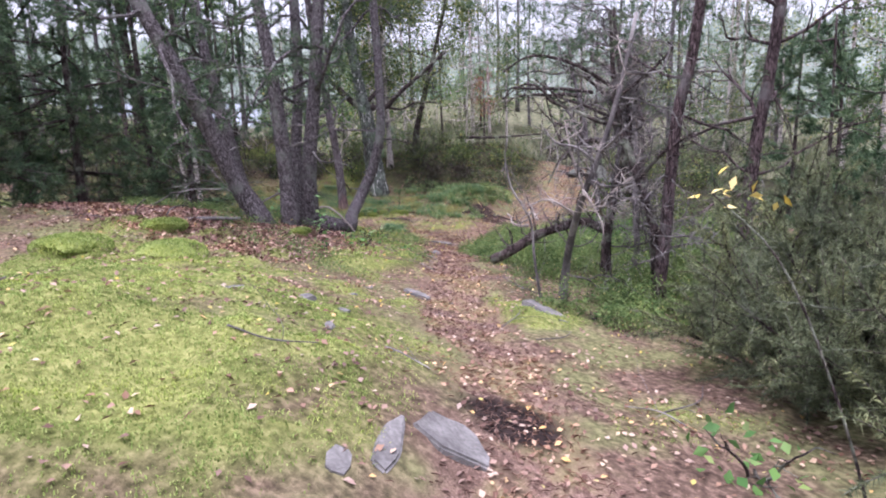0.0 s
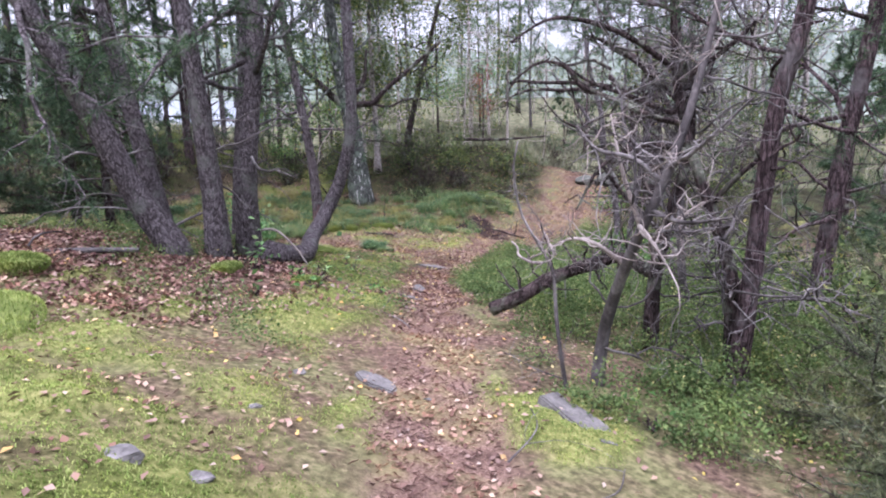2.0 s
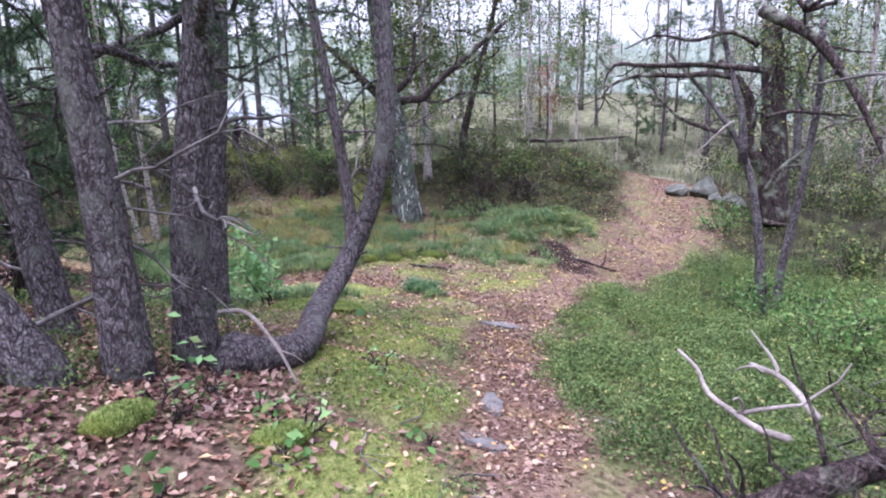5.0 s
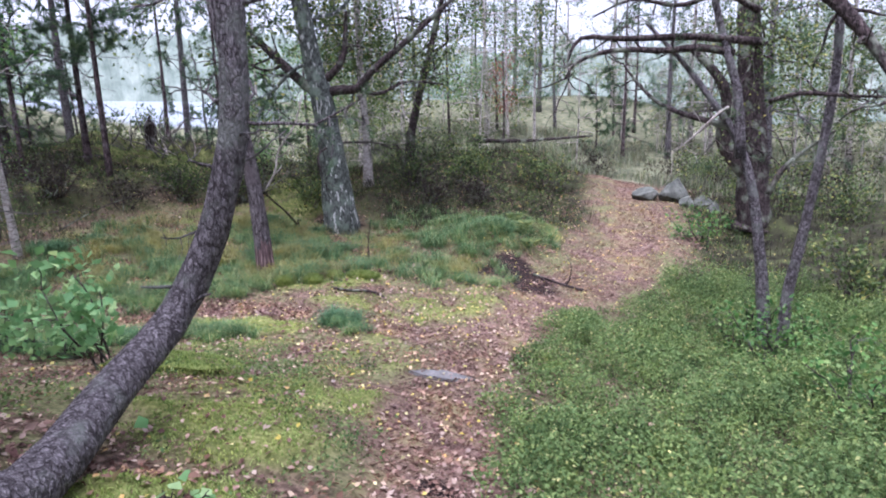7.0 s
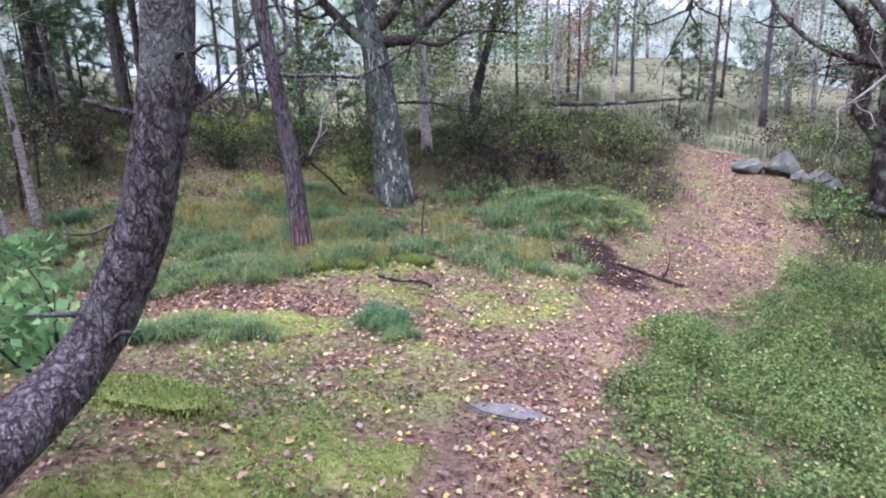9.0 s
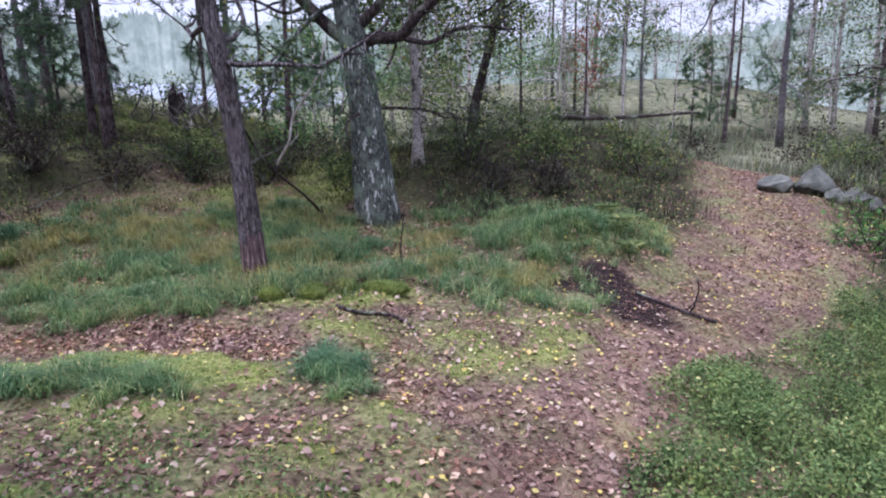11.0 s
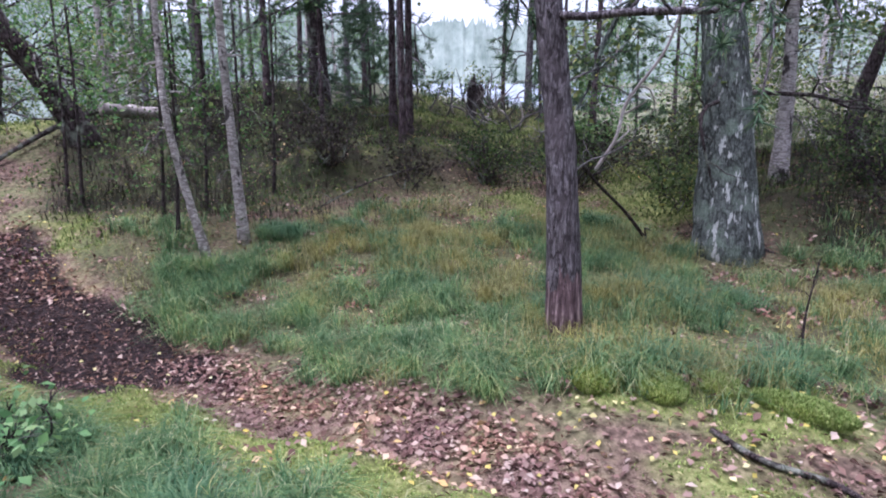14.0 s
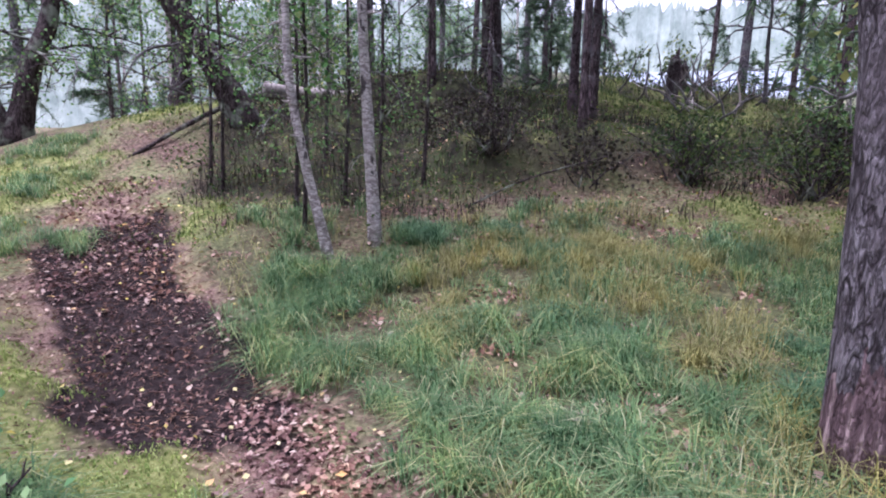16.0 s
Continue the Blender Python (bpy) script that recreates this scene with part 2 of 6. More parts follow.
def crooked(start, way, length, rng, bend=0.35, droop=0.0, steps=7):
    """The line of a crooked branch."""
    p, d, out = np.array(start, float), unit(way), [np.array(start, float)]
    for _ in range(steps):
        d = unit(d + bend * rng.normal(size=3) * 0.6 + np.array([0, 0, -droop]))
        p = p + d * length / steps
        out.append(p)
    return np.array(out)


def branch(geo, start, way, length, r, rng, bend=0.35, droop=0.0, twigs=4, seg=6, steps=7):
    """A crooked branch with thinner twigs. Returns the tips and their directions."""
    line = crooked(start, way, length, rng, bend, droop, steps)
    tube(geo, line, [r, r * 0.75, r * 0.3], seg)
    tips, ways = [line[-1]], [unit(line[-1] - line[-2])]
    for _ in range(twigs):
        k = rng.integers(2, len(line) - 1)
        w = unit(unit(line[k] - line[k - 1]) + 0.9 * rng.normal(size=3))
        sub = crooked(line[k], w, length * rng.uniform(0.25, 0.5), rng, bend * 1.2, droop, min(4, steps - 2))
        tube(geo, sub, [r * 0.4, r * 0.12], min(4, seg - 1))
        tips += [sub[-1], sub[2]]
        ways += [unit(sub[-1] - sub[-2]), unit(sub[2] - sub[1])]
    return tips, ways


def needles(geo, tips, ways, count, length, width, rng, spread=0.8, reach=1.6):
    """Tufts of pine needles round twig ends."""
    c, d = np.repeat(np.array(tips), count, 0), np.repeat(np.array(ways), count, 0)
    n = len(c)
    base = c - d * length * reach * rng.random((n, 1))
    w = unit(d * 0.7 + spread * unit(rng.normal(size=(n, 3))))
    side = unit(np.cross(w, rng.normal(size=(n, 3)))) * width
    tip = base + w * length * rng.uniform(0.7, 1.2, (n, 1))
    v = np.stack([base - side, base + side, tip], 1).reshape(-1, 3)
    geo.add(v, t=np.arange(3 * n).reshape(-1, 3))


def leaves(geo, c, size, rng, up=0.8, aspect=0.6):
    """Single leaves, each a folded blade, at the centres c."""
    c = np.asarray(c, float)
    n = len(c)
    size = np.broadcast_to(size, n)[:, None] * rng.uniform(0.7, 1.25, (n, 1))
    normal = unit(rng.normal(size=(n, 3)) + np.array([0, 0, up]))
    way = unit(np.cross(normal, rng.normal(size=(n, 3))))
    side = np.cross(normal, way) * size * aspect * 0.5
    lift = normal * size * 0.12
    v = np.stack([c - way * size * 0.5, c - side + lift, c + way * size * 0.5, c + side + lift], 1).reshape(-1, 3)
    i = np.arange(n) * 4
    geo.add(v, t=np.concatenate([np.stack([i, i + 1, i + 2], 1), np.stack([i, i + 2, i + 3], 1)]))


def blades(geo, base, tall, width, rng, lean=0.5):
    """Grass blades, bent over at the top."""
    base = np.asarray(base, float)
    n = len(base)
    tall = np.broadcast_to(tall, n)[:, None] * rng.uniform(0.55, 1.2, (n, 1))
    a = rng.uniform(0, 2 * np.pi, n)
    out = np.stack([np.cos(a), np.sin(a), np.zeros(n)], 1)
    side = np.stack([-np.sin(a), np.cos(a), np.zeros(n)], 1) * width
    k = lean * rng.uniform(0.3, 1.4, (n, 1))
    mid = base + np.array([0, 0, 0.6]) * tall + out * tall * 0.25 * k
    tip = base + np.array([0, 0, 1.0]) * tall * (1 - 0.35 * k) + out * tall * 0.85 * k
    v = np.stack([base - side, base + side, mid - side * 0.7, mid + side * 0.7, tip], 1).reshape(-1, 3)
    i = np.arange(n) * 5
    geo.add(v, np.stack([i, i + 1, i + 3, i + 2], 1), np.stack([i + 2, i + 3, i + 4], 1))


def scatter(n, x0, x1, y0, y1, rng, keep):
    """Points on the ground inside a rectangle, kept by chance after a mask."""
    x, y = rng.uniform(x0, x1, n), rng.uniform(y0, y1, n)
    ok = rng.random(n) < keep(x, y)
    x, y = x[ok], y[ok]
    return np.stack([x, y, height(x, y)], 1)


# ---- materials ----
def start_material(name, rough=0.9, spec=0.12):
    m = bpy.data.materials.new(name)
    m.use_nodes = True
    nt = m.node_tree
    b = nt.nodes["Principled BSDF"]
    b.inputs["Roughness"].default_value = rough
    b.inputs["Specular IOR Level"].default_value = spec
    return m, nt, b


def coords(nt, stretch=(1, 1, 1)):
    tc, mp = nt.nodes.new("ShaderNodeTexCoord"), nt.nodes.new("ShaderNodeMapping")
    mp.inputs["Scale"].default_value = stretch
    nt.links.new(tc.outputs["Object"], mp.inputs["Vector"])
    return mp.outputs[0]


def fog(nt, vec, scale, detail=4, rough=0.6):
    n = nt.nodes.new("ShaderNodeTexNoise")
    n.inputs["Scale"].default_value, n.inputs["Detail"].default_value, n.inputs["Roughness"].default_value = scale, detail, rough
    nt.links.new(vec, n.inputs["Vector"])
    return n.outputs["Fac"]


def ramp(nt, fac, stops):
    r = nt.nodes.new("ShaderNodeValToRGB")
    e = r.color_ramp.elements
    while len(e) < len(stops):
        e.new(0.5)
    for el, (pos, col) in zip(e, stops):
        el.position, el.color = pos, (*col, 1)
    nt.links.new(fac, r.inputs[0])
    return r.outputs[0]


def blend(nt, fac, a, b, mode="MIX"):
    m = nt.nodes.new("ShaderNodeMix")
    m.data_type, m.blend_type = "RGBA", mode
    for val, sock in ((fac, m.inputs[0]), (a, m.inputs[6]), (b, m.inputs[7])):
        if isinstance(val, (int, float)):
            sock.default_value = val
        elif isinstance(val, tuple):
            sock.default_value = (*val, 1)
        else:
            nt.links.new(val, sock)
    return m.outputs[2]


def relief(nt, b, fac, strength, distance=0.01):
    n = nt.nodes.new("ShaderNodeBump")
    n.inputs["Strength"].default_value, n.inputs["Distance"].default_value = strength, distance
    nt.links.new(fac, n.inputs["Height"])
    nt.links.new(n.outputs[0], b.inputs["Normal"])


def plain_surface(name, dark, mid, light, scale=6, fine=60, rough=0.9, bump=0.5, stretch=(1, 1, 1), spec=0.15):
    m, nt, b = start_material(name, rough, spec)
    vec = coords(nt, stretch)
    f = fog(nt, vec, fine, 3)
    col = ramp(nt, fog(nt, vec, scale), [(0.3, dark), (0.5, mid), (0.72, light)])
    col = blend(nt, 0.5, col, ramp(nt, f, [(0.35, (0.35, 0.35, 0.35)), (0.65, (1, 1, 1))]), "MULTIPLY")
    nt.links.new(col, b.inputs["Base Color"])
    relief(nt, b, f, bump, 0.008)
    return m


def foliage(name, stops, rough=0.6, through_light=0.25, deep=(0.45, 0.52, 0.56), clump=2.2):
    """Leaves or needles: each one its own shade, thin enough to let light through."""
    m, nt, b = start_material(name, rough, 0.1)
    g = nt.nodes.new("ShaderNodeNewGeometry")
    col = ramp(nt, g.outputs["Random Per Island"], stops)
    # Random tone by patch; on bilberry and sedge it also imitates shaded gaps.
    patch = fog(nt, coords(nt), clump, 3)
    col = blend(nt, 0.85, col, ramp(nt, patch, [(0.32, deep), (0.5, (0.85, 0.9, 0.85)), (0.66, (1.0, 0.97, 0.72))]), "MULTIPLY")
    nt.links.new(col, b.inputs["Base Color"])
    if through_light:
        t, mix = nt.nodes.new("ShaderNodeBsdfTranslucent"), nt.nodes.new("ShaderNodeMixShader")
        nt.links.new(col, t.inputs["Color"])
        mix.inputs[0].default_value = through_light
        nt.links.new(b.outputs[0], mix.inputs[1])
        nt.links.new(t.outputs[0], mix.inputs[2])
        nt.links.new(mix.outputs[0], nt.nodes["Material Output"].inputs["Surface"])
    return m


def bark(name, crack, plate, pale, scale=9, long=0.28, lichen=(0.25, 0.28, 0.22), flakes=0.0, fleck=(0.6, 0.6, 0.58)):
    """Bark in long plates with dark cracks between, lichen patches and, on birches, white flecks."""
    m, nt, b = start_material(name, 0.92, 0.1)
    vec = coords(nt, (1, 1, long))
    lines = []
    for size, wide in ((scale * 1.3, 0.07), (scale * 3.6, 0.10)):
        away = nt.nodes.new("ShaderNodeMath")
        away.operation, away.inputs[1].default_value = "SUBTRACT", 0.5
        nt.links.new(fog(nt, vec, size, 3, 0.5), away.inputs[0])
        near = nt.nodes.new("ShaderNodeMath")
        near.operation = "ABSOLUTE"
        nt.links.new(away.outputs[0], near.inputs[0])
        lines.append(ramp(nt, near.outputs[0], [(0.0, (0, 0, 0)), (wide, (1, 1, 1))]))
    edge = blend(nt, 0.7, lines[0], lines[1], "MULTIPLY")
    tone = ramp(nt, fog(nt, vec, scale * 3.0, 6, 0.7), [(0.36, plate), (0.64, pale)])
    col = blend(nt, edge, crack, tone)
    moss = ramp(nt, fog(nt, coords(nt), 3.5), [(0.52, (0, 0, 0)), (0.66, (0.8, 0.8, 0.8))])
    col = blend(nt, moss, col, lichen)
    if name == "old_birch_bark":
        fl = ramp(nt, fog(nt, coords(nt, (1, 1, 0.3)), 16, 3), [(0.60, (0, 0, 0)), (0.64, (1, 1, 1))])
        col = blend(nt, fl, col, (0.5, 0.51, 0.49))
    if name == "flaky_pine_bark":
        part_z = nt.nodes.new("ShaderNodeSeparateXYZ")
        nt.links.new(coords(nt), part_z.inputs[0])
        ragged = nt.nodes.new("ShaderNodeMath")
        ragged.operation, ragged.inputs[1].default_value, ragged.inputs[2].default_value = "MULTIPLY_ADD", -0.85, 0.86
        nt.links.new(fog(nt, coords(nt, (1, 1, 0.25)), 14, 3), ragged.inputs[0])
        below = nt.nodes.new("ShaderNodeMath")
        below.operation = "LESS_THAN"
        nt.links.new(part_z.outputs["Z"], below.inputs[0])
        nt.links.new(ragged.outputs[0], below.inputs[1])
        wood = ramp(nt, fog(nt, coords(nt, (1, 1, 0.12)), 30, 4), [(0.35, (0.05, 0.032, 0.035)), (0.52, (0.15, 0.1, 0.104)), (0.66, (0.42, 0.31, 0.30))])
        col = blend(nt, below.outputs[0], col, wood)
    if flakes:
        fl = ramp(nt, fog(nt, coords(nt, (1, 1, 0.5)), 7, 5), [(0.62 - 0.12 * flakes, (0, 0, 0)), (0.66 - 0.12 * flakes, (1, 1, 1))])
        col = blend(nt, fl, col, fleck)
    nt.links.new(col, b.inputs["Base Color"])
    rough_height = blend(nt, 0.4, edge, ramp(nt, fog(nt, vec, 70, 3), [(0.3, (0, 0, 0)), (0.7, (1, 1, 1))]))
    relief(nt, b, rough_height, 0.9, 0.018)
    return m


def ground_material():
    """Litter, needles, moss and mud, each where its own patch lies."""
    m, nt, b = start_material("forest_floor", 0.95, 0.06)
    vec = coords(nt)

    def mask(name):
        a = nt.nodes.new("ShaderNodeAttribute")
        a.attribute_name = name
        return a.outputs["Fac"]

    fine, mid, wide = fog(nt, vec, 90, 4, 0.7), fog(nt, vec, 22, 4), fog(nt, vec, 1.6, 3)
    litter = ramp(nt, mid, [(0.3, (0.045, 0.03, 0.024)), (0.5, (0.125, 0.086, 0.066)), (0.68, (0.25, 0.175, 0.135))])
    litter = blend(nt, ramp(nt, wide, [(0.42, (0, 0, 0)), (0.6, (0.75, 0.75, 0.75))]), litter, ramp(nt, mid, [(0.35, (0.09, 0.10, 0.045)), (0.65, (0.21, 0.23, 0.10))]))
    trail = ramp(nt, fine, [(0.32, (0.07, 0.045, 0.036)), (0.5, (0.20, 0.132, 0.105)), (0.66, (0.37, 0.262, 0.215))])
    trail = blend(nt, ramp(nt, fog(nt, vec, 2.2, 3), [(0.45, (0, 0, 0)), (0.62, (0.55, 0.55, 0.55))]), trail, ramp(nt, mid, [(0.35, (0.17, 0.16, 0.07)), (0.65, (0.31, 0.29, 0.13))]))
    trail = blend(nt, ramp(nt, fog(nt, vec, 5.5, 4, 0.65), [(0.5, (0, 0, 0)), (0.64, (0.7, 0.7, 0.7))]), trail, (0.075, 0.048, 0.038))
    moss = ramp(nt, mid, [(0.28, (0.08, 0.095, 0.028)), (0.5, (0.20, 0.22, 0.075)), (0.7, (0.33, 0.33, 0.14))])
    moss = blend(nt, 0.8, moss, ramp(nt, wide, [(0.36, (0.45, 0.52, 0.4)), (0.56, (1, 1, 0.95))]), "MULTIPLY")
    col = blend(nt, mask("moss"), litter, moss)
    col = blend(nt, mask("turf"), col, ramp(nt, mid, [(0.3, (0.03, 0.034, 0.018)), (0.5, (0.07, 0.082, 0.036)), (0.7, (0.135, 0.14, 0.06))]))
    col = blend(nt, mask("trail"), col, trail)
    col = blend(nt, mask("mud"), col, ramp(nt, mid, [(0.35, (0.012, 0.009, 0.009)), (0.65, (0.045, 0.032, 0.03))]))
    col = blend(nt, mask("wild"), col, ramp(nt, fog(nt, vec, 3, 4), [(0.35, (0.018, 0.016, 0.013)), (0.5, (0.036, 0.037, 0.022)), (0.68, (0.07, 0.08, 0.034))]))
    col = blend(nt, mask("field"), col, ramp(nt, fog(nt, vec, 2.5, 4), [(0.3, (0.06, 0.07, 0.04)), (0.5, (0.125, 0.13, 0.08)), (0.7, (0.21, 0.205, 0.14))]))
    # Matte pale blue stretch on the far ground.
    col = blend(nt, mask("pale_flat"), col, ramp(nt, mid, [(0.3, (0.20, 0.23, 0.26)), (0.7, (0.30, 0.34, 0.38))]))
    nt.links.new(col, b.inputs["Base Color"])
    relief(nt, b, blend(nt, 0.5, fine, mid), 0.8, 0.03)
    return m


GROUND = ground_material()
PINE_BARK = bark("pine_bark", (0.036, 0.03, 0.032), (0.108, 0.096, 0.104), (0.29, 0.264, 0.28), 17, 0.5, (0.19, 0.20, 0.185))
FLAKY_BARK = bark("flaky_pine_bark", (0.03, 0.024, 0.026), (0.11, 0.092, 0.098), (0.27, 0.245, 0.26), 13, 0.26, (0.13, 0.11, 0.118))
RED_BARK = bark("reddish_pine_bark", (0.02, 0.014, 0.015), (0.085, 0.06, 0.063), (0.20, 0.15, 0.157), 14, 0.22, (0.16, 0.15, 0.15))
OLD_BIRCH = bark("old_birch_bark", (0.03, 0.032, 0.03), (0.10, 0.115, 0.105), (0.21, 0.23, 0.21), 11, 0.4, (0.2, 0.25, 0.2), 0.0)
BIRCH = bark("birch_bark", (0.20, 0.17, 0.16), (0.54, 0.49, 0.46), (0.70, 0.66, 0.63), 6, 2.4, (0.36, 0.34, 0.32), 0.45, (0.07, 0.06, 0.06))
DARK_BARK = bark("dark_bark", (0.018, 0.014, 0.014), (0.06, 0.046, 0.045), (0.13, 0.10, 0.10), 12)
DEAD_WOOD = plain_surface("weathered_dead_wood", (0.04, 0.037, 0.038), (0.125, 0.115, 0.115), (0.37, 0.355, 0.35), 5, 55, 0.9, 0.6, (1, 1, 0.5))
PALE_WOOD = plain_surface("bleached_dead_wood", (0.16, 0.14, 0.13), (0.33, 0.29, 0.27), (0.50, 0.46, 0.43), 6, 60, 0.85, 0.5, (1, 1, 0.6))
STONE = plain_surface("grey_rock", (0.085, 0.083, 0.082), (0.18, 0.175, 0.172), (0.29, 0.283, 0.28), 5, 45, 0.85, 0.7)
BOULDER = plain_surface("lichen_grey_rock", (0.05, 0.055, 0.05), (0.13, 0.137, 0.12), (0.25, 0.26, 0.235), 4, 40, 0.9, 0.8)
MOSSY_STONE = plain_surface("mossy_rock", (0.08, 0.11, 0.03), (0.17, 0.22, 0.06), (0.28, 0.32, 0.1), 3, 45, 0.9, 0.8)
MOSS_LEAF = foliage("moss_tips", [(0.0, (0.13, 0.195, 0.045)), (0.5, (0.265, 0.345, 0.10)), (1.0, (0.44, 0.475, 0.19))], 0.7, 0.3, (0.38, 0.47, 0.34))
NEEDLE = foliage("pine_needles", [(0.0, (0.035, 0.07, 0.04)), (0.6, (0.09, 0.15, 0.085)), (1.0, (0.19, 0.25, 0.15))], 0.55, 0.2)
DARK_NEEDLE = foliage("juniper_needles", [(0.0, (0.06, 0.075, 0.045)), (0.6, (0.135, 0.16, 0.095)), (1.0, (0.25, 0.27, 0.16))], 0.6, 0.15)
BERRY_LEAF = foliage("bilberry_leaves", [(0.0, (0.085, 0.14, 0.05)), (0.5, (0.15, 0.225, 0.085)), (0.95, (0.235, 0.30, 0.115)), (0.985, (0.40, 0.40, 0.18)), (1.0, (0.6, 0.52, 0.24))], 0.55, 0.25, (0.17, 0.27, 0.25), 3.4)
GREEN_LEAF = foliage("fresh_green_leaves", [(0.0, (0.07, 0.17, 0.05)), (0.6, (0.14, 0.27, 0.09)), (1.0, (0.28, 0.36, 0.14))], 0.5, 0.35)
BUSH_LEAF = foliage("undergrowth_leaves", [(0.0, (0.05, 0.085, 0.035)), (0.5, (0.11, 0.155, 0.06)), (0.88, (0.21, 0.25, 0.10)), (1.0, (0.45, 0.40, 0.13))], 0.6, 0.3)
RED_LEAF = foliage("red_autumn_leaves", [(0.0, (0.22, 0.05, 0.045)), (1.0, (0.36, 0.13, 0.10))], 0.6, 0.3)
GRASS_LEAF = foliage("sedge_blades", [(0.0, (0.075, 0.15, 0.068)), (0.45, (0.135, 0.235, 0.105)), (0.8, (0.225, 0.32, 0.14)), (0.92, (0.40, 0.41, 0.22)), (1.0, (0.58, 0.52, 0.34))], 0.55, 0.3, (0.2, 0.34, 0.34), 3.0)
TUFT_LEAF = foliage("tussock_blades", [(0.0, (0.055, 0.13, 0.068)), (0.7, (0.13, 0.24, 0.12)), (1.0, (0.25, 0.33, 0.17))], 0.5, 0.25)
ROWAN_LEAF = foliage("rowan_leaves", [(0.0, (0.16, 0.32, 0.14)), (0.6, (0.26, 0.45, 0.2)), (1.0, (0.42, 0.56, 0.28))], 0.5, 0.4, (0.7, 0.78, 0.7))
STRAW = foliage("straw_blades", [(0.0, (0.17, 0.17, 0.06)), (0.6, (0.30, 0.28, 0.11)), (1.0, (0.45, 0.40, 0.2))], 0.7, 0.3)
FALLEN = foliage("fallen_leaves", [(0.0, (0.10, 0.052, 0.044)), (0.4, (0.23, 0.135, 0.112)), (0.7, (0.38, 0.25, 0.21)), (0.93, (0.56, 0.43, 0.36)), (1.0, (0.62, 0.38, 0.14))], 0.7, 0.1)
DARK_FALLEN = foliage("damp_fallen_leaves", [(0.0, (0.08, 0.04, 0.037)), (0.45, (0.20, 0.108, 0.096)), (0.8, (0.35, 0.21, 0.185)), (1.0, (0.55, 0.40, 0.34))], 0.7, 0.1, (0.6, 0.58, 0.6))
YELLOW = foliage("yellow_birch_leaves", [(0.0, (0.48, 0.37, 0.08)), (0.6, (0.60, 0.50, 0.18)), (1.0, (0.70, 0.62, 0.38))], 0.6, 0.15)
LITTER = foliage("needle_litter", [(0.0, (0.11, 0.058, 0.048)), (0.6, (0.31, 0.185, 0.155)), (1.0, (0.50, 0.34, 0.29))], 0.8, 0.0)
FIELD = foliage("pale_dry_growth", [(0.0, (0.10, 0.11, 0.075)), (0.5, (0.21, 0.205, 0.15)), (0.8, (0.34, 0.32, 0.25)), (0.84, (0.18, 0.24, 0.13)), (1.0, (0.24, 0.30, 0.16))], 0.8, 0.3)
# Darker copy of the undergrowth leaves; the slope's shade is in the colour.
SLOPE_LEAF = foliage("slope_undergrowth_leaves", [(0.0, (0.035, 0.065, 0.026)), (0.6, (0.085, 0.13, 0.045)), (0.93, (0.17, 0.22, 0.075)), (1.0, (0.36, 0.34, 0.12))], 0.6, 0.25)
SLOPE_MOSS = foliage("slope_moss_tips", [(0.0, (0.065, 0.10, 0.026)), (0.5, (0.13, 0.175, 0.048)), (1.0, (0.25, 0.28, 0.095))], 0.7, 0.2)
HEATH = foliage("heather_twigs", [(0.0, (0.022, 0.018, 0.017)), (0.6, (0.05, 0.041, 0.034)), (1.0, (0.11, 0.10, 0.06))], 0.8, 0.1)

# ---- the ground: one sheet to the horizon ----
fine_x, fine_y = np.arange(-13, 7.5, 0.085), np.arange(0.5, 19, 0.085)
grow = 0.085 * np.cumsum(1.115 ** np.arange(1, 62))
gx = np.concatenate([fine_x[0] - grow[::-1], fine_x, fine_x[-1] + grow])
gy = np.concatenate([fine_y[0] - grow[::-1], fine_y, fine_y[-1] + grow])
GX, GY = np.meshgrid(gx, gy)
px, py = GX.ravel(), GY.ravel()
sheet = Geo()
ii, jj = np.meshgrid(np.arange(len(gy) - 1), np.arange(len(gx) - 1), indexing="ij")
a = (ii * len(gx) + jj).ravel()
sheet.add(np.stack([px, py, height(px, py)], 1), np.stack([a, a + 1, a + 1 + len(gx), a + len(gx)], 1))
ground = single("ground", sheet, GROUND, (0, 0, 0), "uneven forest floor of moss, needles, fallen leaves and mud", "forest floor", kind="structure")
r_pale_flat = np.exp(-(((px + 38) / 14) ** 2 + ((py - 34) / 7) ** 2) ** 2)
side_d = off_line(px, py, SIDE_TRAIL) + 0.5 * (grain(px, py, 0.5, 45) - 0.5)
mud_spots = np.maximum(blobs(px, py, MUD), (1 - ease((side_d - 0.38) / 0.22)) * ease((-4.9 - px + 0.9 * (grain(px, py, 0.5, 49) - 0.5)) / 0.5) * ease((px + 9.2 + 1.6 * (grain(px, py, 0.7, 48) - 0.5)) / 0.8))
wild = np.clip(np.maximum(ease((py - 16.2) / 1.5), ease((-8.2 - px) / 1.2) * ease((py - 9.6) / 0.8)) * (1 - 0.85 * moss_mask(px, py)) * ease((off_line(px, py, TRAIL) - 0.6 - 0.5 * grain(px, py, 0.8, 43)) / 0.4), 0, 1)
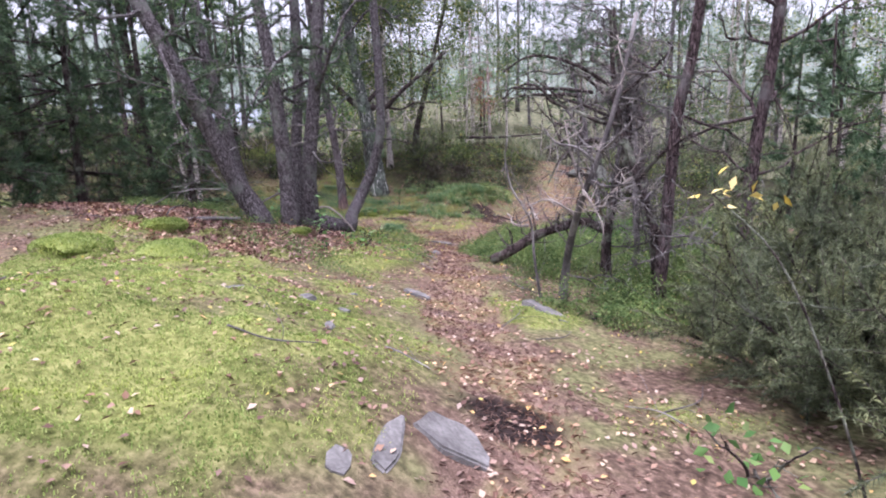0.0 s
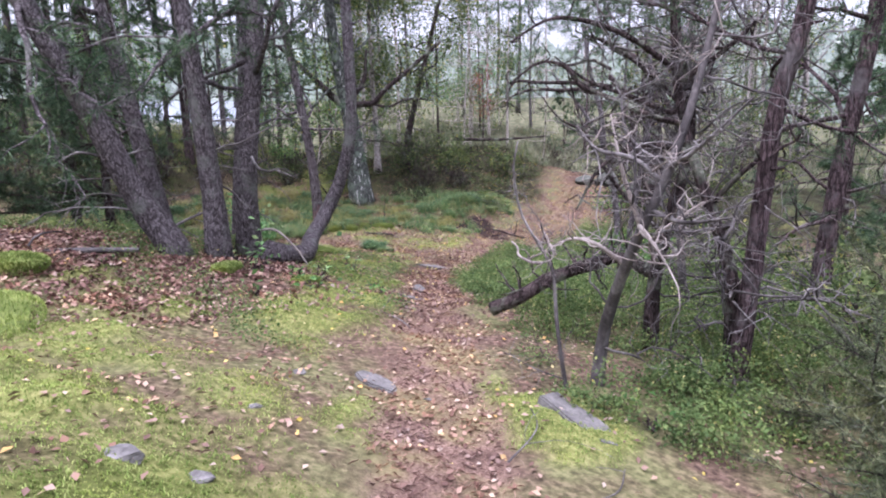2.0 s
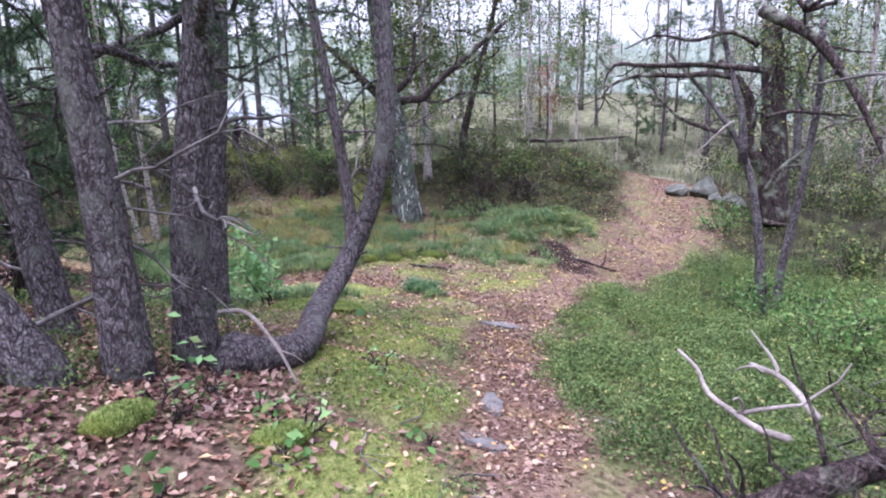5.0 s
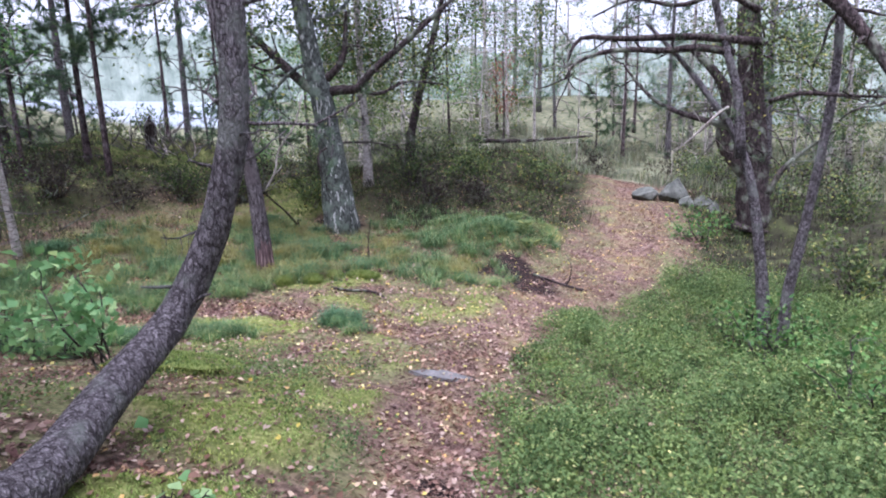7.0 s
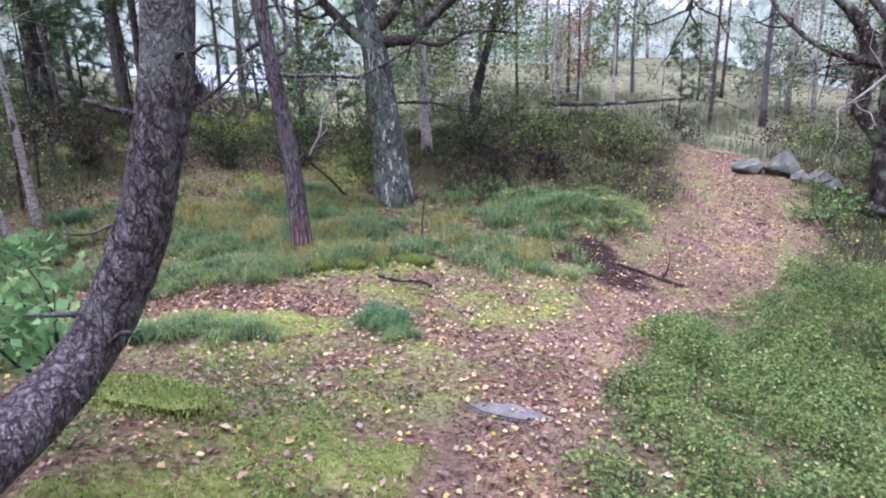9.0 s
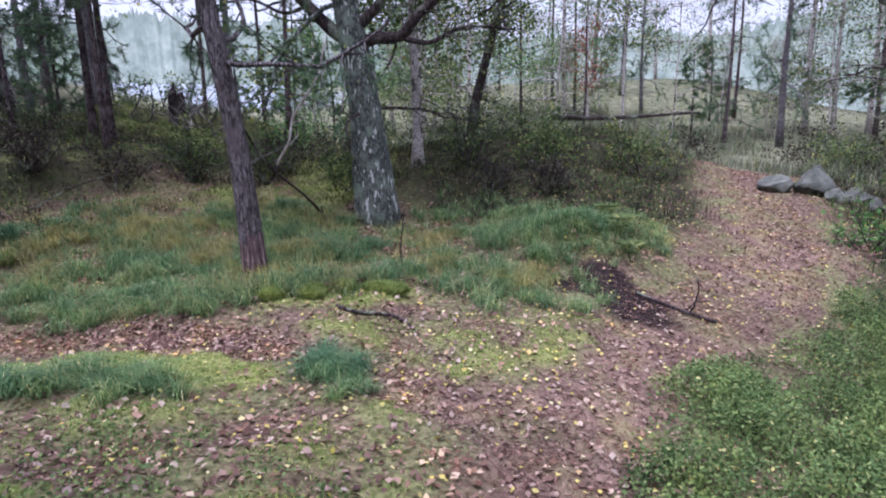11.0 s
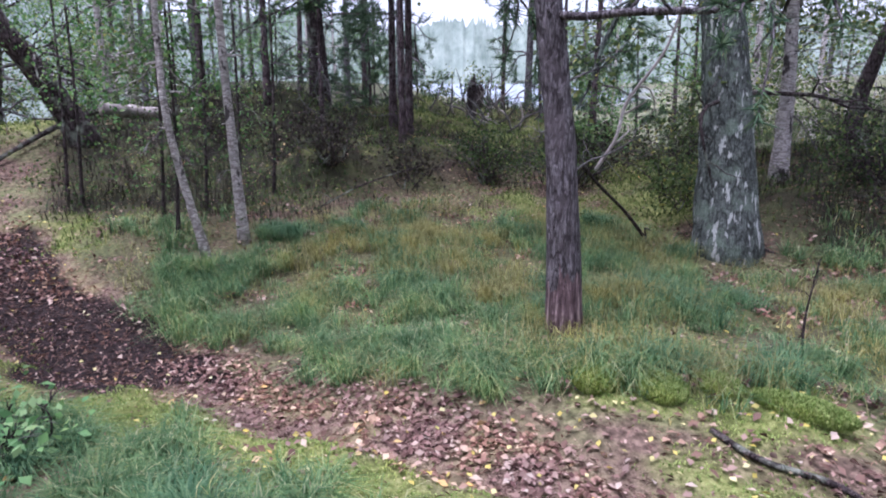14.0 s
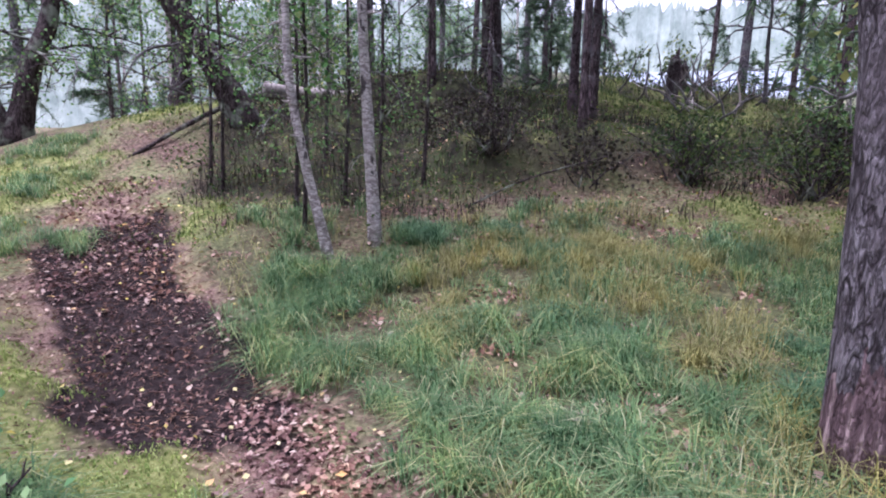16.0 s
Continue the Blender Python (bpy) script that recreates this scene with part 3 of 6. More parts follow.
for key, values in (("moss", moss_mask(px, py)), ("turf", 0.6 * np.maximum(grass_mask(px, py), np.minimum(1, 1.4 * berry_zone(px, py)))), ("wild", wild), ("trail", trail_mask(px, py) * (1 - 0.9 * blobs(px, py, [(-1.3, 12.9, 1.6, 1.0), (-0.3, 18.5, 1.6, 1.0), (0.0, 14.4, 0.7, 0.7), (-0.3, 16.4, 1.3, 0.9), (-0.5, 20.8, 1.5, 0.9)]) * ease((grain(px, py, 0.6, 47) - 0.33) / 0.2))), ("mud", ease((mud_spots + 0.5 * (grain(px, py, 0.3, 41) - 0.5) - 0.35) / 0.2)), ("field", ease((py - 24.5 + 2 * (grain(px, py, 2.0, 46) - 0.5)) / 2) * ease((60 - py) / 10)), ("pale_flat", ease((r_pale_flat - 0.4) / 0.2))):
    ground.data.attributes.new(key, "FLOAT", "POINT").data.foreach_set("value", values.astype(np.float32))

# ---- distance: a wooded ridge behind everything, glowing in place of haze ----
ridge = Geo()
turn = np.linspace(0, 2 * np.pi, 2401)
rim_x, rim_y = 80 * np.cos(turn), 12 + 80 * np.sin(turn)
top = 11 + 7 * grain(turn * 30, turn * 0, 6, 51) + 2.2 * grain(turn * 400, turn * 0, 6, 53, 4) + 1.7 * grain(turn * 2400, turn * 0, 6, 55, 1)
rows = [np.stack([rim_x * (1 + 0.12 * f), 12 + (rim_y - 12) * (1 + 0.12 * f), -3 + f * (top + 3) + 0.25 * (grain(turn * 600, turn * 0 + 40 * f, 5, 57) - 0.5)], 1) for f in np.linspace(0, 1, 9)]
k, j = np.meshgrid(np.arange(8), np.arange(2400), indexing="ij")
a = (k * 2401 + j).ravel()
ridge.add(np.concatenate(rows), np.stack([a, a + 1, a + 2402, a + 2401], 1))
m, nt, b = start_material("glowing_far_wood", 1.0, 0.0)
# Haze is put into the ridge's pale colour and its emission.
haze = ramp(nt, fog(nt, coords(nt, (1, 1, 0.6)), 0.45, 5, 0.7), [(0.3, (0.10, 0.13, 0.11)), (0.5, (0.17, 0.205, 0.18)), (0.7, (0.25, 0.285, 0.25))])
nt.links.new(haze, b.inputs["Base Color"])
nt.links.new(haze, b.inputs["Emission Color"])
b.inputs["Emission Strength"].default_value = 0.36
single("backdrop", ridge, m, (0, 0, 0), "distant wooded ridge, paled and glowing faintly to imitate haze", "backdrop", kind="structure")


# ---- trees ----
def trunk_geo(points, r0, r1, rng, seg=14, flare=1.35, n=26):
    geo = Geo()
    line = spline(points, n)
    t = np.linspace(0, 1, n)
    radii = (r0 + (r1 - r0) * t) * (1 + (flare - 1) * np.exp(-t * 14))
    line[0] = line[0] - np.array([0, 0, 0.12])
    tube(geo, line, radii, seg, 0.06, rng)
    return geo, line


def tree(name, points, r0, r1, material, label, seed, dead=(), live=(), crown=None, needle=(26, 0.07, 0.0016), leafy=None, stub=6, category="tree", group="", dead_mat=None, far_off=False):
    """A tree from its trunk line: trunk, limbs, and a crown where it has one.
    dead, live: rows of (fraction up the trunk, compass degrees, rise, length, radius)."""
    rng = np.random.default_rng(seed)
    base = tuple(float(v) for v in points[0])
    root = thing(name, base, label, category, group)
    geo, line = trunk_geo(points, r0, r1, rng, 8 if far_off else 14, n=12 if far_off else 26)
    for _ in range(stub):
        k = rng.integers(len(line) // 4, len(line) - 1)
        d = unit([rng.normal(), rng.normal(), 0.15])
        rr = r0 + (r1 - r0) * k / len(line)
        tube(geo, crooked(line[k] + d * rr * 0.7, d, rng.uniform(0.06, 0.22), rng, 0.3, 0, 3), [0.014, 0.006], 5)
    tips, ways = [], []

    def spread(rows, mat, is_live):
        for f, compass, rise, length, r in rows:
            k = int(f * (len(line) - 1))
            a = radians(compass)
            w = np.array([np.cos(a), np.sin(a), rise])
            g = geo if far_off else Geo()
            tp, wy = branch(g, line[k], w, length, r, rng, 0.38, 0.02 if is_live else 0.05, 7 if is_live else 5, 6, 8) if not far_off else branch(g, line[k], w, length, r, rng, 0.38, 0.02, 6 if is_live else 3, 4, 5)
            if not far_off:
                part("limb", g, mat, root)
            if is_live:
                tips.extend(tp)
                ways.extend(wy)

    spread(dead, dead_mat or DEAD_WOOD, False)
    spread(live, material, True)
    part("trunk", geo, material, root)
    # Extra foliage mass above the view, added to block light from the ground.
    if crown is not None:
        cx, cy, cz, rx, ry, rz, count = crown
        p = unit(rng.normal(size=(count, 3))) * rng.uniform(0.35, 1, (count, 1)) ** 0.6
        tips.extend(list(np.array([cx, cy, cz]) + p * np.array([rx, ry, rz])))
        ways.extend(list(unit(p + np.array([0, 0, 0.3]))))
    if tips:
        g = Geo()
        if leafy:
            count, size, spread_r, mat = leafy
            c = np.repeat(np.array(tips), count, 0)
            leaves(g, c + rng.normal(size=c.shape) * spread_r, size, rng, 0.4, 0.7)
            part("crown", g, mat, root)
        else:
            needles(g, tips, ways, *needle, rng)
            part("crown", g, NEEDLE, root)
    return root


def ring(rng, n, f0, f1, l0, l1, r, rise=0.1):
    """Branches all round a trunk."""
    return [(rng.uniform(f0, f1), rng.uniform(0, 360), rise + 0.25 * rng.normal(), rng.uniform(l0, l1), r * rng.uniform(0.6, 1.2)) for _ in range(n)]


rng = np.random.default_rng(11)
LIVE_NEEDLE = (40, 0.10, 0.0022)
# the clump of pines on the knoll; their crown masses overhead are added for shade
tree("pine_tree", [(-0.48, 6.98, 0.9), (-0.72, 6.72, 1.56), (-0.93, 6.5, 2.35), (-1.15, 6.25, 3.1), (-1.7, 5.9, 4.6), (-2.2, 5.6, 6.4), (-2.5, 5.4, 8.5)], 0.125, 0.06, PINE_BARK,
     "grey-barked pine leaning far over, with bare dead twigs", 21, ring(rng, 12, 0.08, 0.5, 0.5, 1.3, 0.014), ring(rng, 7, 0.4, 0.95, 1.0, 2.2, 0.03), crown=(-2.3, 5.5, 8.0, 1.9, 1.9, 1.2, 260), needle=(40, 0.12, 0.004), group="pines on the knoll")
tree("pine_tree", [(-1.15, 7.35, 0.85), (-1.3, 7.3, 1.7), (-1.5, 7.25, 2.7), (-1.65, 7.2, 3.6), (-1.9, 7.2, 6.0), (-2.0, 7.2, 9.0)], 0.10, 0.05, PINE_BARK,
     "slim grey-barked pine among the clump on the knoll", 22, ring(rng, 10, 0.1, 0.5, 0.5, 1.2, 0.012)[:6], ring(rng, 9, 0.4, 0.95, 0.9, 1.9, 0.026), crown=(-2.0, 7.2, 8.0, 1.9, 1.9, 1.2, 260), needle=(40, 0.12, 0.004), group="pines on the knoll")
tree("pine_tree", [(-0.36, 7.3, 0.86), (-0.37, 7.28, 1.66), (-0.4, 7.25, 2.32), (-0.44, 7.22, 3.0), (-0.6, 7.1, 5.0), (-0.7, 7.0, 9.0)], 0.11, 0.06, PINE_BARK,
     "straight rough-barked pine with lichen on its trunk", 23, ring(rng, 12, 0.1, 0.45, 0.4, 1.1, 0.012)[:5], ring(rng, 6, 0.42, 0.95, 0.9, 2.0, 0.028), crown=(-0.7, 7.1, 8.0, 1.9, 1.9, 1.2, 260), needle=(40, 0.12, 0.004), group="pines on the knoll")
tree("pine_tree", [(-0.42, 7.74, 0.84), (-0.36, 7.74, 1.65), (-0.3, 7.8, 2.3), (-0.24, 7.88, 3.05), (-0.1, 8.0, 5.0), (0.0, 8.1, 9.0)], 0.115, 0.06, PINE_BARK,
     "stout pine standing at the root of the bent trunk", 24, ring(rng, 9, 0.1, 0.45, 0.4, 1.0, 0.012)[:3] + [(0.36, 20, 0.25, 0.6, 0.016), (0.3, 330, 0.1, 0.9, 0.016)], ring(rng, 6, 0.42, 0.95, 0.9, 2.0, 0.028), crown=(0.0, 8.0, 8.0, 1.5, 1.5, 1.2, 110), needle=(40, 0.12, 0.004), group="pines on the knoll")
tree("pine_tree", [(-1.56, 8.69, 0.58), (-1.5, 8.78, 1.9), (-1.42, 8.88, 3.2), (-1.4, 8.9, 5.5), (-1.3, 9.0, 9.0)], 0.105, 0.05, PINE_BARK,
     "straight grey pine standing behind the clump", 25, ring(rng, 8, 0.1, 0.45, 0.4, 1.0, 0.012)[:4], ring(rng, 6, 0.42, 0.95, 0.9, 2.0, 0.026), crown=(-1.3, 9.0, 8.0, 1.4, 1.4, 1.2, 100), needle=(40, 0.12, 0.004), group="pines on the knoll")
tree("bent_pine_tree", [(-0.36, 7.82, 0.88), (-0.2, 8.05, 0.78), (-0.2, 8.4, 0.74), (-0.5, 8.85, 0.82), (-0.72, 9.3, 0.94), (-0.76, 9.52, 1.1), (-0.66, 9.64, 1.4), (-0.55, 9.7, 1.75), (-0.48, 9.74, 2.1), (-0.46, 9.76, 2.6), (-0.5, 9.8, 3.4), (-0.6, 9.9, 5.0), (-0.5, 10.0, 8.0)], 0.115, 0.06, PINE_BARK,
     "pine with its trunk lying along the ground and bent upright", 26, [(0.62, 60, 0.3, 0.4, 0.008), (0.66, 0, 0.5, 0.4, 0.008), (0.55, 200, 0.2, 0.3, 0.008)], ring(rng, 8, 0.84, 0.97, 0.8, 1.8, 0.024), needle=LIVE_NEEDLE, stub=12, group="pines on the knoll")

# trees round the grassy hollow, with unseen high crowns added to darken the slope
tree("pine_tree", [(-4.2, 13.48, 0.1), (-4.24, 13.42, 1.27), (-4.29, 13.36, 1.98), (-4.38, 13.27, 2.9), (-4.6, 13.1, 5.0), (-4.7, 13.0, 9.0)], 0.108, 0.07, FLAKY_BARK,
     "leaning pine with reddish peeling bark at its foot", 31, ring(rng, 4, 0.2, 0.5, 0.3, 0.7, 0.01), ring(rng, 6, 0.5, 0.95, 1.0, 2.2, 0.03), (-4.9, 13.2, 8.2, 2.3, 2.3, 1.3, 420), needle=(44, 0.13, 0.005))
tree("old_birch_tree", [(-5.12, 16.43, 0.2), (-5.2, 16.37, 1.3), (-5.24, 16.33, 2.0), (-5.34, 16.25, 2.9), (-5.45, 16.17, 3.6), (-5.6, 16.0, 5.5), (-5.5, 16.0, 8.5)], 0.30, 0.10, OLD_BIRCH,
     "thick old birch with cracked grey bark and white flecks", 32, [(0.33, 300, 0.1, 1.3, 0.025), (0.34, 60, 0.15, 1.8, 0.03), (0.05, 200, 0.3, 0.8, 0.02), (0.05, 30, 0.1, 0.9, 0.018)],
     ring(rng, 9, 0.66, 0.95, 1.2, 2.8, 0.035), (-5.6, 16.4, 7.6, 3.6, 3.6, 1.9, 700), leafy=(24, 0.08, 0.2, BUSH_LEAF), dead_mat=DARK_BARK, stub=4)
old_birch = bpy.data.objects["old_birch_tree"]
rs = np.random.default_rng(38)
for pts, r in (([(0.0, 2.85), (-0.3, 3.05), (-0.69, 3.44), (-1.06, 3.8), (-1.7, 4.4)], 0.11), ([(0.0, 2.8), (0.3, 2.92), (0.69, 2.95), (0.97, 3.25), (1.66, 3.8), (2.5, 4.5)], 0.10), ([(0.6, 2.95), (1.1, 2.85), (1.6, 3.05), (2.3, 3.0)], 0.04), ([(0.1, 3.1), (0.45, 3.5), (0.55, 4.3)], 0.08), ([(-0.6, 3.4), (-1.0, 3.3), (-1.5, 3.5), (-2.1, 3.4)], 0.03)):
    g = Geo()
    ln = spline([(-5.34 + 0.85 * u, 16.25 + 0.52 * u, z) for u, z in pts], 16)
    tube(g, ln, [r, r * 0.75, r * 0.4], 9, 0.07, rs)
    for _ in range(8):
        k = rs.integers(5, 15)
        tube(g, crooked(ln[k], unit(ln[k] - ln[k - 1]) + 0.8 * rs.normal(size=3), rs.uniform(0.4, 1.1), rs, 0.5, 0, 7), [r * 0.22, r * 0.05], 5)
    part("limb", g, DARK_BARK, old_birch)
tree("birch_tree", [(-6.0, 18.55, 1.0), (-6.0, 18.54, 2.3), (-6.05, 18.53, 3.4), (-6.1, 18.5, 6.5)], 0.10, 0.05, BIRCH, "slim birch with white bark behind the old one", 33, ring(rng, 5, 0.2, 0.5, 0.4, 0.9, 0.01), ring(rng, 10, 0.62, 0.97, 0.9, 2.0, 0.02), (-6.3, 18.3, 6.8, 2.2, 2.2, 1.3, 350), leafy=(22, 0.08, 0.2, BUSH_LEAF))
tree("dark_leaning_tree", [(-6.86, 21.74, 1.3), (-6.8, 21.8, 2.2), (-6.6, 21.95, 3.2), (-6.2, 22.2, 4.9), (-5.6, 22.5, 7.5)], 0.14, 0.06, DARK_BARK, "dark-trunked tree leaning over the slope", 34, ring(rng, 5, 0.2, 0.5, 0.5, 1.2, 0.02), ring(rng, 12, 0.6, 0.97, 1.0, 2.4, 0.03), (-6.0, 21.6, 7.4, 2.8, 2.8, 1.6, 450), leafy=(22, 0.08, 0.2, BUSH_LEAF))
tree("birch_tree", [(-7.45, 11.53, 0.25), (-7.45, 11.36, 1.0), (-7.45, 11.24, 1.7), (-7.46, 11.22, 2.4), (-7.5, 11.2, 4.5), (-7.4, 11.2, 6.5)], 0.043, 0.02, BIRCH, "thin crooked white birch stem by the muddy trail", 35, ring(rng, 5, 0.15, 0.5, 0.3, 0.6, 0.006), ring(rng, 12, 0.55, 0.97, 0.5, 1.1, 0.01), (-7.4, 11.4, 6.0, 1.7, 1.7, 1.0, 500), leafy=(5, 0.06, 0.12, GREEN_LEAF), group="young birches")
tree("birch_tree", [(-7.66, 11.93, 0.3), (-7.65, 11.86, 1.5), (-7.68, 11.82, 2.4), (-7.8, 11.8, 4.5), (-7.8, 11.8, 7.0)], 0.055, 0.025, BIRCH, "pale young birch with a dark-scarred foot", 36, ring(rng, 5, 0.15, 0.5, 0.3, 0.6, 0.006), ring(rng, 12, 0.55, 0.97, 0.5, 1.2, 0.01), (-8.0, 12.2, 6.4, 1.8, 1.8, 1.0, 600), leafy=(5, 0.06, 0.12, GREEN_LEAF), group="young birches")
for n, (x, y, lean, h) in enumerate([(-9.5, 10.36, 0.1, 4.5), (-9.7, 10.2, -0.35, 4.6), (-8.6, 11.2, 0.1, 4.2), (-8.3, 12.0, -0.1, 4.6), (-8.9, 11.7, 0.2, 4.0), (-8.0, 11.3, 0.15, 3.8), (-9.2, 12.6, 0.0, 5.0), (-10.2, 11.5, 0.1, 4.6)]):
    z = ground_z(x, y)
    tree("sapling", [(x, y, z - 0.05), (x + lean * 0.2, y + 0.05, z + h * 0.35), (x + lean, y, z + h)], 0.022, 0.008, DARK_BARK, "thin dark sapling with a few small leaves", 60 + n,
         ring(rng, 7, 0.1, 0.9, 0.25, 0.6, 0.005), ring(rng, 12, 0.25, 0.97, 0.3, 0.8, 0.006), leafy=(2, 0.042, 0.10, GREEN_LEAF), stub=0, category="sapling", group="saplings by the trail", dead_mat=DARK_BARK)
for n, (x, y, h, r) in enumerate([(-10.17, 15.05, 8.0, 0.055), (-10.35, 15.15, 8.5, 0.06), (-11.07, 15.16, 8.0, 0.07), (-9.54, 14.65, 7.5, 0.05), (-12.2, 13.2, 8.0, 0.06), (-12.9, 12.2, 8.0, 0.07), (-11.2, 13.9, 6.0, 0.04)]):
    z = ground_z(x, y)
    tree("young_pine_tree", [(x, y, z - 0.05), (x - 0.05, y, z + h * 0.4), (x - 0.1, y + 0.05, z + h)], r, r * 0.4, RED_BARK, "slender straight young pine on the mossy rise", 70 + n, ring(rng, 7, 0.08, 0.5, 0.4, 0.9, 0.008),
         ring(rng, 12, 0.4, 0.97, 0.6, 1.4, 0.012), (x, y, z + h * 0.85, 2.1, 2.1, 1.2, 420), needle=(44, 0.13, 0.006), group="young pines on the rise")
tree("pine_tree", [(-13.3, 14.5, 1.9), (-13.32, 14.45, 3.6), (-13.4, 14.3, 6.0), (-13.4, 14.3, 10.0)], 0.2, 0.1, DARK_BARK, "thick dark pine trunk on top of the rise", 78, ring(rng, 8, 0.1, 0.5, 0.6, 1.6, 0.02), ring(rng, 12, 0.4, 0.95, 1.2, 2.6, 0.03), (-13.2, 14.2, 9.0, 2.6, 2.6, 1.5, 500), needle=(50, 0.14, 0.005))
tree("leaning_tree", [(-11.8, 10.4, 1.3), (-11.7, 9.92, 2.25), (-11.6, 9.55, 2.85), (-11.5, 8.6, 4.6), (-11.3, 7.8, 6.5)], 0.2, 0.1, DARK_BARK, "thick dark tree leaning steeply over the trail", 79, ring(rng, 7, 0.1, 0.6, 0.7, 1.8, 0.025), ring(rng, 12, 0.4, 0.97, 1.0, 2.2, 0.03), leafy=(12, 0.055, 0.22, GREEN_LEAF))
for n, pts in enumerate([[(-13.1, 6.7, 1.0), (-13.2, 7.0, 2.2), (-13.4, 7.3, 3.2), (-13.6, 7.6, 6.0)], [(-13.15, 6.65, 0.9), (-13.0, 6.3, 1.9), (-12.8, 5.9, 3.5), (-12.8, 5.6, 6.0)], [(-15.5, 8.6, 1.6), (-15.6, 8.8, 3.2), (-15.4, 9.0, 6.5)]]):
    tree("alder_tree", pts, 0.19, 0.09, DARK_BARK, "dark crooked tree trunk at the far end of the trail", 82 + n, ring(rng, 6, 0.2, 0.6, 0.6, 1.6, 0.02), ring(rng, 12, 0.35, 0.97, 1.0, 2.2, 0.03), leafy=(12, 0.055, 0.22, GREEN_LEAF))

# trees right of the path
tree("pine_tree", [(4.31, 7.9, 0.02), (4.37, 7.9, 1.1), (4.43, 7.9, 2.19), (4.57, 7.9, 3.01), (4.8, 8.0, 6.0), (4.8, 8.0, 9.0)], 0.066, 0.045, RED_BARK, "slim pine with a smooth purplish-brown trunk", 41, ring(rng, 6, 0.25, 0.6, 0.3, 0.9, 0.008), ring(rng, 9, 0.4, 0.95, 0.9, 1.9, 0.02), needle=LIVE_NEEDLE)
tree("pine_tree", [(5.06, 10.85, 0.0), (5.09, 10.85, 0.63), (5.17, 10.85, 1.92), (5.32, 10.84, 3.47), (5.5, 10.8, 8.0)], 0.115, 0.06, RED_BARK, "purplish-brown pine beyond the juniper", 42, ring(rng, 6, 0.2, 0.6, 0.4, 1.0, 0.01), ring(rng, 12, 0.35, 0.95, 1.0, 2.2, 0.025), needle=LIVE_NEEDLE)


def dead_shrub(points, r, seed, n, label, limbs=(), reach=1.0, wood=None, pale=(), crown=0):
    """A dead, much-branched small tree."""
    rs = np.random.default_rng(seed)
    base = points[0]
    root = thing("dead_tree", base, label, "dead tree")
    geo, line = trunk_geo(points, r, r * 0.35, rs, 10, 1.3, 18)
    part("trunk", geo, wood or DEAD_WOOD, root)
    for i in range(n):
        k = rs.integers(2, len(line))
        a = rs.uniform(0, 2 * np.pi)
        g = Geo()
        branch(g, line[k], [np.cos(a), np.sin(a), 0.25 + 0.5 * rs.normal()], reach * rs.uniform(0.5, 1.3), r * rs.uniform(0.1, 0.22), rs, 0.8, 0.0, 14, 6, 10)
        part("limb", g, DEAD_WOOD if i % 9 else PALE_WOOD, root)
    for i, row in enumerate(limbs):
        g = Geo()
        ln = spline(row, 16)
        tube(g, ln, [r * 0.36, r * 0.28, r * 0.1], 7, 0.08, rs)
        for _ in range(12):
            k = rs.integers(3, 16)
            tube(g, crooked(ln[k], rs.normal(size=3), reach * rs.uniform(0.15, 0.5), rs, 0.7, 0, 7), [r * 0.12, r * 0.035], 5)
        part("limb", g, PALE_WOOD if i in pale else wood or DEAD_WOOD, root)
    if crown:
        tips, ways = [], []
        for _ in range(crown):
            c = line[-1] + rs.normal(size=3) * np.array([0.6, 0.4, 0.35]) + np.array([-0.35, 0, -0.1])
            p = c + rs.normal(size=(9, 3)) * 0.13
            tips.extend(list(p))
            ways.extend(list(unit(p - c + np.array([0, 0, 0.1]))))
        g = Geo()
        needles(g, tips, ways, 36, 0.07, 0.002, rs)
        part("crown", g, NEEDLE, root)
    return root


dead_shrub([(3.44, 7.2, 0.2), (3.46, 7.25, 0.58), (3.55, 7.1, 0.93), (3.66, 6.92, 1.23), (3.76, 6.82, 1.48), (3.87, 6.8, 1.76), (3.97, 6.85, 2.1), (4.05, 7.0, 2.55), (4.12, 7.15, 3.1)], 0.046, 91, 14, "grey dead tree with crooked lichen-covered branches leaning over",
           [[(3.75, 6.82, 1.5), (3.68, 6.8, 1.7), (3.62, 6.8, 1.89), (3.55, 6.85, 2.15)], [(3.75, 6.8, 1.5), (3.85, 6.6, 1.45), (3.95, 6.55, 1.32)], [(3.66, 6.92, 1.23), (3.5, 6.85, 1.36), (3.36, 6.8, 1.4), (3.2, 6.85, 1.33)],
            [(3.87, 6.8, 1.76), (3.7, 6.75, 1.9), (3.5, 6.75, 1.95), (3.35, 6.8, 2.1)], [(3.9, 6.8, 1.85), (4.05, 6.6, 1.95), (4.3, 6.5, 2.2)], [(3.8, 6.8, 1.6), (4.0, 6.7, 1.55), (4.25, 6.6, 1.6)]], pale=(0, 1, 2))
dead_shrub([(3.32, 6.95, 0.2), (3.27, 6.9, 0.56), (3.23, 6.9, 0.84), (3.2, 6.9, 1.15), (3.1, 6.9, 1.33), (2.98, 6.9, 1.52), (2.92, 6.9, 1.8), (2.95, 6.9, 2.0)], 0.016, 94, 12, "thin bleached dead sapling with curling bare twigs", [[(3.3, 6.93, 0.4), (3.12, 6.8, 0.5), (2.95, 6.7, 0.62)]], reach=0.5)
